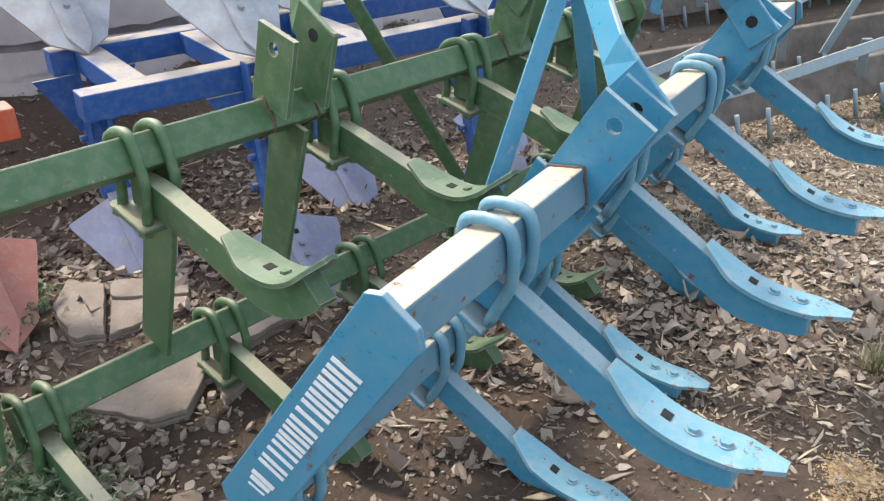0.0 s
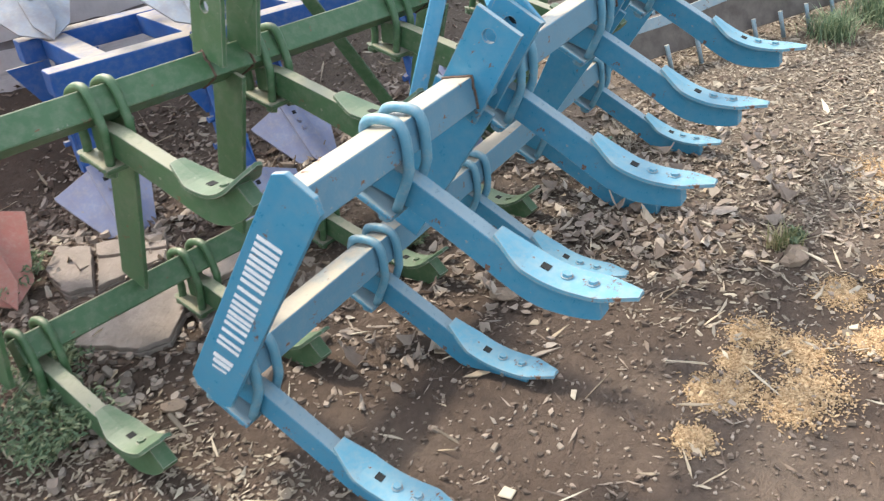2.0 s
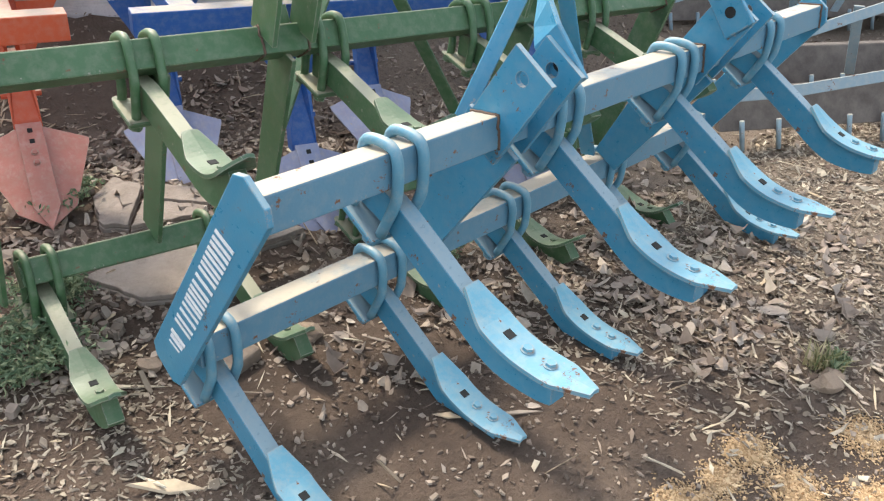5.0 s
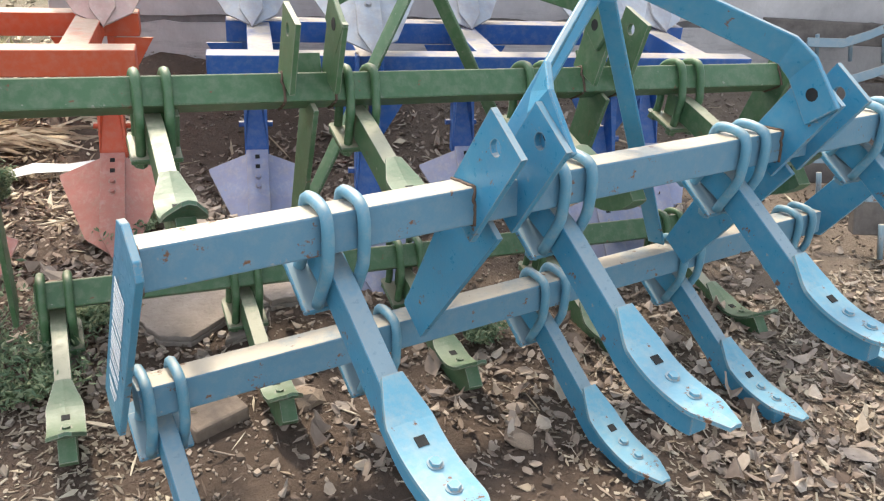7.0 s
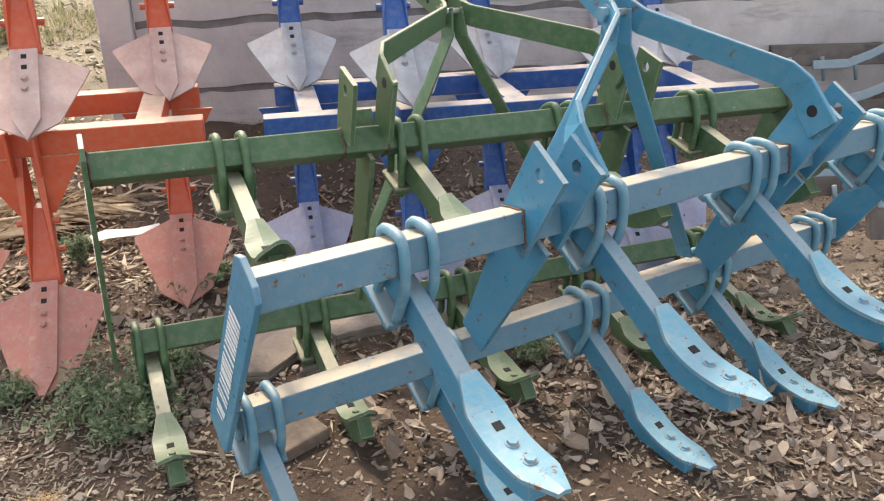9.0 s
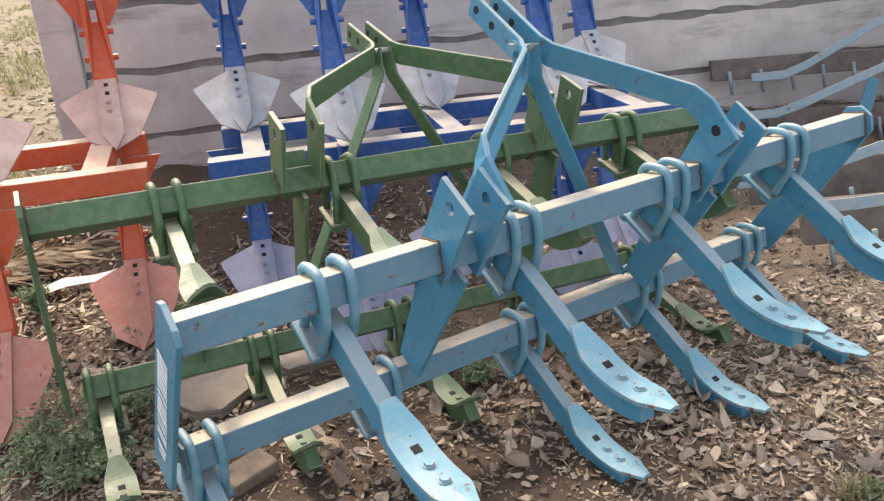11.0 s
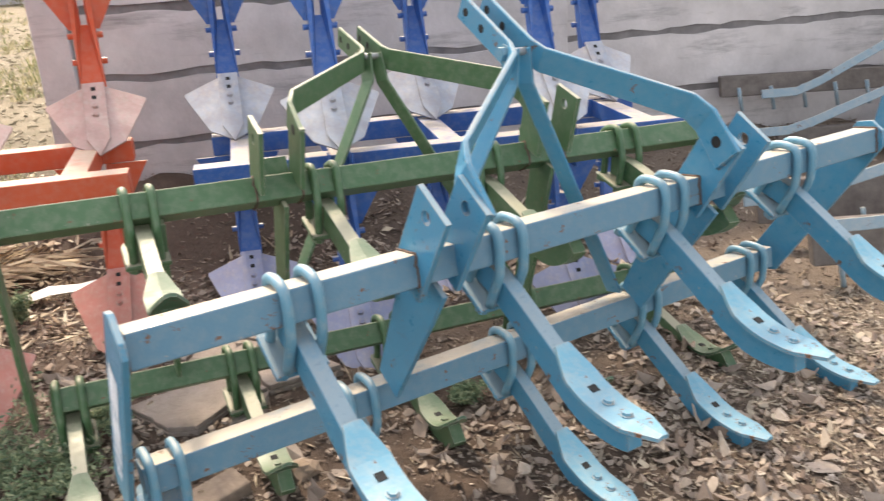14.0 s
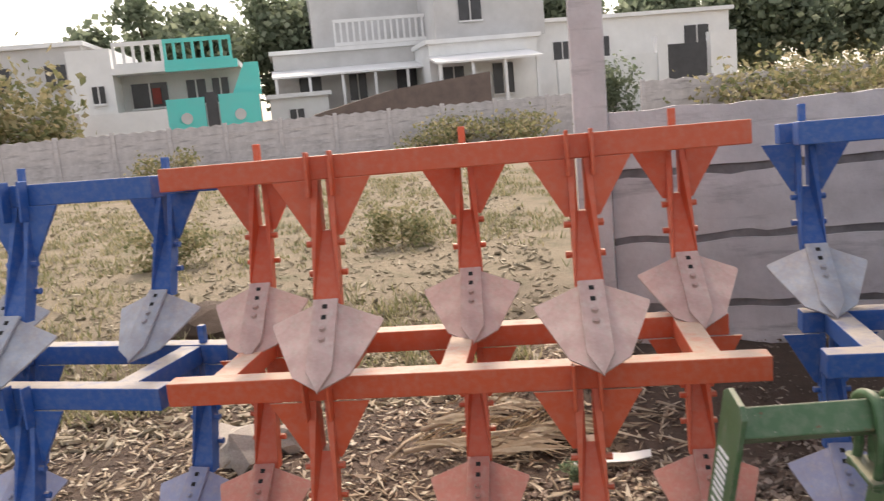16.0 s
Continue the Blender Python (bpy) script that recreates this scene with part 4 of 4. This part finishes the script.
scatter("field_clods", 9000, in_field, 0.017, CLOD, "dry clods and husks over the field", 21, 0.5, 2.2, 5)


def field_grass():
    """Dry grass and herbs of the open field: many thin blades in one mesh."""
    rnd = random.Random(11)
    verts, faces = [], []
    for _ in range(7000):
        y = 4.0 + 20 * rnd.random() ** 1.5
        x = rnd.uniform(-0.55 * y - 1.5, 0.24 * y + 0.6)
        if y < 6 and x > 0.9:
            continue
        if noise.noise((x * 0.5, y * 0.5, 3.0)) + rnd.uniform(-0.35, 0.35) < 0.0:
            continue
        tall = rnd.uniform(0.03, 0.085) * (2.4 if rnd.random() < 0.05 else 1)
        for _ in range(9):
            a = rnd.uniform(0, 6.283)
            lean, w = rnd.uniform(0.3, 1.5) * tall, rnd.uniform(0.003, 0.007) * (1 + y * 0.06)
            bx, by = x + rnd.gauss(0, 0.05), y + rnd.gauss(0, 0.05)
            b = len(verts)
            verts += [(bx - w * math.sin(a), by + w * math.cos(a), -0.01), (bx + w * math.sin(a), by - w * math.cos(a), -0.01), (bx + lean * math.cos(a), by + lean * math.sin(a), tall)]
            faces.append((b, b + 1, b + 2))
    me = bpy.data.meshes.new("field_grass")
    me.from_pydata(verts, [], faces)
    me.materials.append(HERB)
    tagged(new("field_grass", me), "patchy dry yellow grass and herbs in the field", "grass", kind="stuff")


field_grass()


def bush(x, y, z, rx, rz, n, size, seed, material, label, name="bush"):
    rnd = random.Random(seed)
    b = thing(name, pose(x, y, z), label, "bush", "bushes")
    clumps = [Vector((rnd.uniform(-1, 1) * rx, rnd.uniform(-0.6, 0.6) * rx, rnd.uniform(0.15, 1.0) * rz)) for _ in range(16)]
    for c in clumps[:4]:
        part("stem", tube([(0, 0, -0.05), tuple(c * 0.6), tuple(c)], 0.02 * rx, 5), TRUNK, b)
    pts = []
    for _ in range(n):
        c = rnd.choice(clumps)
        v = Vector((rnd.gauss(0, 1), rnd.gauss(0, 1), rnd.gauss(0, 1)))
        p = c + Vector((v.x * rx * 0.22, v.y * rx * 0.22, v.z * rz * 0.2))
        pts.append(Vector((p.x, p.y, max(0.0, p.z))))
    me = leaves(pts, size, seed, 0.6)
    me.materials.append(material)
    part("foliage", me, None, b)


def tree(x, y, height, spread, seed, n=9000):
    rnd = random.Random(seed)
    t = thing("tree", pose(x, y, 0), "broad dark green tree standing behind the houses", "tree", "trees")
    part("trunk", tube([(0, 0, -0.1), (0.1, 0, height * 0.25), (0.05, 0.1, height * 0.5)], height * 0.028, 8), TRUNK, t)
    clumps = []
    for k in range(26):
        a, q = rnd.uniform(0, 6.283), rnd.random() ** 0.5
        clumps.append(Vector((spread * q * math.cos(a), spread * q * math.sin(a), height * rnd.uniform(0.42, 0.95) * (1 - 0.25 * q))))
    for c in clumps[:7]:
        part("limb", tube([(0.05, 0.1, height * 0.42), tuple(c * 0.6 + Vector((0, 0, height * 0.2))), tuple(c)], height * 0.009, 6), TRUNK, t)
    pts = [c + Vector((rnd.gauss(0, 1), rnd.gauss(0, 1), rnd.gauss(0, 0.8))) * spread * 0.16 for c in (rnd.choice(clumps) for _ in range(n))]
    me = leaves(pts, 0.42, seed, 0.8)
    me.materials.append(CROWN)
    part("crown", me, None, t)


for k, (x, y, h, w) in enumerate(((-6.6, 45, 8.6, 3.2), (-2.4, 46, 8.8, 3.6), (1.6, 47, 8.0, 3.2), (-9.8, 49, 6.6, 2.6), (10.5, 50, 9.5, 3.6), (15.5, 48, 8.6, 3.4), (21.0, 45, 7.4, 3.0), (25.5, 42, 7.2, 3.2), (30.0, 40, 7.0, 3.2))):
    tree(x, y, h, w, k + 1)
bush(-8.6, 28.2, 0, 1.6, 3.0, 2600, 0.30, 31, HERB, "yellow-green leafy bush before a house wall")
bush(-3.6, 23.5, 0, 0.7, 0.6, 900, 0.12, 32, HERB, "dry low bush before the fence")
bush(-1.6, 8.6, 0, 0.36, 0.34, 1500, 0.05, 33, HERB, "dry brownish shrub in the field")
bush(0.75, 8.2, 0, 0.32, 0.34, 1500, 0.05, 34, HERB, "dry brownish shrub in the field")
bush(-4.2, 7.4, 0, 0.6, 0.36, 2000, 0.05, 35, HERB, "dry brownish shrub in the field")
bush(5.0, 23.6, 0, 1.7, 0.8, 2600, 0.14, 36, HERB, "leafy creeper over the concrete fence")
bush(14.5, 20.5, 0, 3.2, 1.5, 4200, 0.20, 37, HERB, "yellow-green creeper spread on a far fence")
for k, (x, y, r, h) in enumerate(((6.1, 1.75, 0.55, 1.1), (7.0, 1.5, 0.8, 1.3), (8.3, 1.2, 0.9, 1.4), (9.6, 0.9, 1.0, 1.5), (11.0, 0.4, 1.2, 1.5), (7.9, 2.6, 1.2, 1.8))):
    bush(x, y, 0, r, h, 5200, 0.12, 70 + k, DARK_LEAF, "dark leafy shrub beyond the wall's end")
bush(13.0, 33.2, 0.2, 0.9, 1.9, 1500, 0.22, 38, CROWN, "round dark shrub beside a white gate")


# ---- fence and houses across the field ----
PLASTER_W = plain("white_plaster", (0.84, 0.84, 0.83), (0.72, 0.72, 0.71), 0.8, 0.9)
PLASTER_G = plain("grey_plaster", (0.62, 0.61, 0.60), (0.50, 0.49, 0.48), 0.8, 0.9)
TURQUOISE = plain("turquoise_plaster", (0.10, 0.62, 0.56), (0.14, 0.58, 0.54), 1.2, 0.85)
ROOF = plain("weathered_roof", (0.20, 0.15, 0.13), (0.13, 0.10, 0.09), 2.0, 0.9)
GLASS_DARK = plain("dark_window", (0.05, 0.05, 0.055), (0.025, 0.025, 0.03), 2.0, 0.3)
CURTAIN = plain("red_cloth", (0.30, 0.05, 0.04), (0.18, 0.05, 0.04), 3.0, 0.9)


def fence(x0, y0, x1, y1, h, span, name, label):
    length = math.hypot(x1 - x0, y1 - y0)
    f = thing(name, pose(x0, y0, 0, 0, 0, math.degrees(math.atan2(y1 - y0, x1 - x0))), label, "fence", kind="structure")
    n = int(length / span)
    wave = [(k * (span - 0.12) / 8, h - 0.02 + 0.05 * abs(math.sin(math.pi * k / 2))) for k in range(9)]
    outline = [(0, -0.05)] + wave + [(span - 0.12, -0.05)]
    panel = bm_data("panel", prism(outline, "y", -0.03, 0.03), CONCRETE)
    rib = bm_data("rib", box(0, span - 0.12, -0.042, -0.03, -0.02, 0.03), CONCRETE)
    post = bm_data("post", box(-0.06, 0.06, -0.08, 0.06, -0.05, h + 0.06, 0.01, 1), CONCRETE)
    for k in range(n):
        p = part("panel", panel, None, f, m=pose(k * span + 0.06, 0, 0))
        for r in range(1, 5):
            part("rib", rib, None, p, m=pose(0, 0, r * h / 5))
        part("post", post, None, f, m=pose(k * span, 0, 0))


fence(-26, 27.0, 9.5, 24.4, 1.33, 1.6, "fence_far", "grey precast fence with a scalloped top")
fence(9.6, 22.3, 30, 20.8, 1.5, 2.0, "fence_side", "grey precast fence at the field's side")


def window(parent, x, y, z, w, h, material=None):
    """A framed opening set in a front wall that faces -y."""
    f = part("window", box(x - w / 2, x + w / 2, y - 0.03, y + 0.05, z, z + h), material or GLASS_DARK, parent)
    part("frame", box(x - 0.03, x + 0.03, y - 0.06, y - 0.031, z, z + h), PLASTER_G, f)
    part("sill", box(x - w / 2 - 0.06, x + w / 2 + 0.06, y - 0.10, y - 0.031, z - 0.07, z - 0.005), PLASTER_W, f)


def parapet(parent, x0, x1, y, z, h, material):
    part("parapet_base", box(x0, x1, y, y + 0.15, z, z + 0.16), material, parent)
    part("parapet_rail", box(x0, x1, y, y + 0.15, z + h - 0.14, z + h), material, parent)
    n = int((x1 - x0) / 0.30)
    post = bm_data("baluster", box(-0.05, 0.05, 0.03, 0.12, 0.16, h - 0.14), material)
    for k in range(n + 1):
        part("baluster", post, None, parent, m=pose(x0 + 0.05 + (x1 - x0 - 0.1) * k / n, y, z))


def turquoise_house():
    h = thing("house", pose(0, 32.0, 0), "small flat-roofed house, white and turquoise, with a balustrade", "house", "houses")
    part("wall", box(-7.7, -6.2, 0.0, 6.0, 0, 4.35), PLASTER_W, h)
    part("wall", box(-6.2, -1.3, 1.4, 6.0, 0, 3.4), PLASTER_G, h)
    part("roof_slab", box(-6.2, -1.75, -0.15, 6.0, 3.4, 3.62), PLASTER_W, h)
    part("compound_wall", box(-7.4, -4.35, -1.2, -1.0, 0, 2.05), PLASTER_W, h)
    part("compound_wall", box(-4.35, -3.05, -1.2, -1.0, 0, 2.35), TURQUOISE, h)
    part("compound_wall", box(-2.55, -1.15, -1.2, -1.0, 0, 2.40), TURQUOISE, h)
    part("gate", box(-3.0, -2.6, -1.12, -1.06, 0.1, 2.5), GLASS_DARK, h)
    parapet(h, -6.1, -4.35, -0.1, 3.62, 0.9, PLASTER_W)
    parapet(h, -4.35, -1.95, -0.1, 3.62, 0.9, TURQUOISE)
    part("fascia", box(-4.35, -1.8, -0.2, -0.152, 3.36, 3.66), TURQUOISE, h)
    stair = prism([(-2.1, 2.3), (-1.05, 2.3), (-1.05, 3.45), (-1.55, 3.45)], "y", -0.9, -0.6)
    part("stair_wall", stair, TURQUOISE, h)
    window(h, -6.75, -0.04, 2.45, 0.42, 0.6)
    window(h, -5.2, 1.36, 2.2, 1.3, 0.9)
    window(h, -3.5, 1.36, 2.2, 0.7, 0.9)
    window(h, -2.6, 1.36, 2.2, 0.6, 0.9)
    part("cloth", box(-5.1, -4.8, 1.2, 1.25, 2.3, 2.9), CURTAIN, h)
    for x in (-3.7, -1.85):
        part("ornament", disc(0.20, 0.05, 14), PLASTER_G, h, m=pose(x, -1.23, 1.65, 90, 0, 0))


def plain_house(x0, x1, y, z, depth, material, label, windows, veranda=0.0, storeys=1):
    h = thing("house", pose(0, y, 0), label, "house", "houses")
    part("wall", box(x0, x1, 0, depth, 0, z), material, h)
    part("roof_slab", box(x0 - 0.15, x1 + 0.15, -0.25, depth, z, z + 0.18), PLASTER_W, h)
    if veranda:
        part("veranda_roof", prism([(-0.01, veranda), (-2.2, veranda - 0.35), (-2.2, veranda - 0.27), (-0.01, veranda + 0.1)], "x", x0 - 0.1, x1 - 0.4), PLASTER_W, h)
        n = max(2, int((x1 - x0) / 1.6))
        for k in range(n + 1):
            part("post", box(x0 + (x1 - x0 - 0.7) * k / n, x0 + 0.12 + (x1 - x0 - 0.7) * k / n, -2.1, -1.98, 0, veranda - 0.36), PLASTER_W, h)
    for x, zz, w, hh in windows:
        window(h, x, -0.04, zz, w, hh)
    return h


turquoise_house()
h2 = plain_house(-0.6, 7.4, 40, 4.2, 7, PLASTER_G, "two-storey grey house with a balustraded upper terrace", [(1.0, 1.9, 1.0, 1.2), (3.2, 1.9, 0.8, 1.2), (5.6, 1.8, 1.1, 1.4)], 3.4)
part("upper_wall", box(1.4, 8.4, 1.6, 7, 4.4, 8.4), PLASTER_G, h2)
parapet(h2, 2.3, 7.4, -0.2, 4.4, 1.2, PLASTER_W)
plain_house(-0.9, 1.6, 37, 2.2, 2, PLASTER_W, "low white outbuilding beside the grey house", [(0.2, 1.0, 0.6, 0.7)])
part("roof", prism([(0.5, 1.2), (8.0, 1.2), (8.0, 2.5), (4.0, 2.1), (0.9, 1.4)], "y", -1.0, 1.0), ROOF, thing("shed", pose(0, 34.5, 0), "low brown sloping shed roof behind the fence", "shed"), "brown weathered roof")
h3 = plain_house(6.0, 10.8, 36, 3.9, 6, PLASTER_W, "white house with a long pale veranda roof", [(7.0, 1.6, 0.9, 1.3), (9.2, 1.6, 0.9, 1.3)], 3.3)
part("upper_wall", box(6.6, 11.6, 1.2, 6, 4.1, 7.0), PLASTER_G, h3)
window(h3, 8.2, 1.16, 4.9, 1.0, 1.1)
h4 = plain_house(11.2, 21.0, 38, 4.6, 6, PLASTER_W, "long white house behind a gated wall", [(12.6, 2.9, 0.8, 0.8), (14.4, 2.9, 1.0, 0.9), (19.3, 2.8, 1.2, 1.2)])
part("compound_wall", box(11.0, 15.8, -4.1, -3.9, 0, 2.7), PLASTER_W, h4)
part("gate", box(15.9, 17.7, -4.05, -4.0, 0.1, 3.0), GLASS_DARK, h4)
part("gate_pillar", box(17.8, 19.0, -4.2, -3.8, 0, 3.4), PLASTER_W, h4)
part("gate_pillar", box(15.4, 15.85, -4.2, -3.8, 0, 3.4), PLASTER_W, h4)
plain_house(-16.0, -8.2, 37, 5.0, 6, PLASTER_G, "plain grey house at the field's far corner", [(-9.3, 3.4, 0.8, 0.9), (-11.5, 3.4, 0.9, 0.9)])
part("wall", box(-13.5, -7.0, -0.1, 0.1, 0, 2.1), CONCRETE, thing("boundary_wall", pose(0, 29.6, 0), "weathered grey boundary wall before the houses", "wall"))


# ---- peg-tooth harrows beside the wall ----
def harrow(m, label, boards, length):
    """Long planks on edge with rows of pegs beneath. Each board: x, y, z, height."""
    h = thing("peg_harrow", m, label, "harrow", "peg harrows")
    peg = bm_data("peg", tube([(0, 0, 0.05), (0.02, -0.02, -0.07)], 0.010, 6), PALE_BLUE)
    for x, y, z, tall in boards:
        bm = box(x, x + length, y, y + 0.04, z, z + tall, 0.006)
        for v in bm.verts:
            v.co.y += (v.co.z - z) * 0.45
        b = part("plank", bm, WOOD, h)
        for i in range(int(length / 0.17)):
            part("peg", peg, None, b, m=pose(x + 0.08 + 0.17 * i, y - 0.012, z))
    return h


hw = harrow(pose(3.33, 0.70, -0.01, 0, 0, -29), "weathered plank harrow with short metal pegs, on the ground",
            [(-0.34, 0.04, 0.08, 0.15), (-0.36, 0.48, 0.09, 0.16), (0.18, 1.50, 0.10, 0.11)], 3.9)
hv = harrow(pose(3.33, 0.70, 0.0, 0, 0, -29), "weathered plank harrow lying on the earth bank by the wall", [(-0.10, 1.62, 0.37, 0.10)], 2.3)
for x0, y0, z0, x1, y1, z1 in ((-0.24, -0.06, 0.27, 3.4, -0.06, 0.66), (-0.36, 0.27, 0.27, 3.4, 0.30, 1.29), (0.08, 1.27, 0.27, 3.2, 1.27, 1.46), (0.24, 1.55, 0.40, 2.2, 1.58, 1.40)):
    rise = (z1 - z0) / (x1 - x0)
    bar = [(x0 - 0.16, y0, z0), (x0 + 0.02, y0, z0 + 0.004), (x0 + 0.14, y0, z0 + 0.10 * rise), (x1, y1, z1)]
    part("tie_bar", strip(bar, [(0, 0.008, 0.021)] * 4, 0.012), PALE_BLUE, hw, "pale blue flat tie bar")
    for k, post in enumerate((0.75, 1.35)):
        z = z0 + post * rise
        part("stay", strip([(x0 + post, y0 + 0.03, z + 0.02), (x0 + post + 0.16 * (-1) ** k, y0 + 0.14, 0.16)], [(0.02, -0.008, 0)] * 2, 0.010), PALE_BLUE, hw)
for x0, y0, z0, x1, y1, z1 in ((1.06, 1.62, 0.18, 1.42, 1.60, 0.64), (1.22, 1.56, 0.40, 1.30, 1.54, 0.14), (0.59, 1.34, 0.18, 0.64, 1.36, 0.39), (1.75, 1.10, 0.2, 2.15, 1.2, 0.75), (1.30, 0.42, 0.24, 1.62, 0.50, 0.62), (0.95, 0.06, 0.22, 1.40, 0.02, 0.40)):
    part("stay", strip([(x0, y0, z0), (x1, y1, z1)], [(0.026, -0.012, -0.01)] * 2, 0.014), SKY_BLUE, hw, "bright blue stay plate")


# ---- grass tufts and a painted scrap by the harrow ----
def tuft(x, y, r, h, n, material, label, seed):
    rnd = random.Random(seed)
    verts, faces = [], []
    for _ in range(n):
        a, lean, tall, w = rnd.uniform(0, 6.283), rnd.uniform(0.2, 1.0) * r, h * rnd.uniform(0.4, 1.0), rnd.uniform(0.0014, 0.003)
        bx, by = rnd.gauss(0, r * 0.3), rnd.gauss(0, r * 0.3)
        dx, dy = lean * math.cos(a), lean * math.sin(a)
        ox, oy = -w * math.sin(a), w * math.cos(a)
        b = len(verts)
        verts += [(bx - ox, by - oy, -0.01), (bx + ox, by + oy, -0.01), (bx + dx * 0.4 + ox, by + dy * 0.4 + oy, tall * 0.7), (bx + dx * 0.4 - ox, by + dy * 0.4 - oy, tall * 0.7), (bx + dx, by + dy, tall)]
        faces += [(b, b + 1, b + 2, b + 3), (b + 3, b + 2, b + 4)]
    me = bpy.data.meshes.new("grass_tuft")
    me.from_pydata(verts, [], faces)
    me.materials.append(material)
    tagged(part("grass_tuft", me, None, None, "", pose(x, y, ground_height(x, y))), label, "grass", "grass tufts")


tuft(1.98, 0.02, 0.07, 0.08, 70, HERB, "small dry yellow-green grass tuft in the litter", 1)
tuft(3.93, 0.22, 0.16, 0.15, 300, WEED, "green grass clump growing beside the plank harrow", 2)
tuft(4.25, 0.06, 0.20, 0.18, 380, WEED, "green grass clump growing beside the plank harrow", 3)
tuft(4.60, -0.12, 0.22, 0.17, 340, HERB, "low yellowish grass clump beside the plank harrow", 4)
tagged(part("painted_bar", prism([(-0.16, -0.03), (0.13, -0.035), (0.17, 0.0), (0.12, 0.035), (-0.16, 0.03)], "z", 0.0, 0.03, 0.004), ORANGE, None, "", pose(3.80, -0.22, ground_height(3.80, -0.22) + 0.002, 0, -6, 150)), "orange painted share end lying on the soil", "metal part")
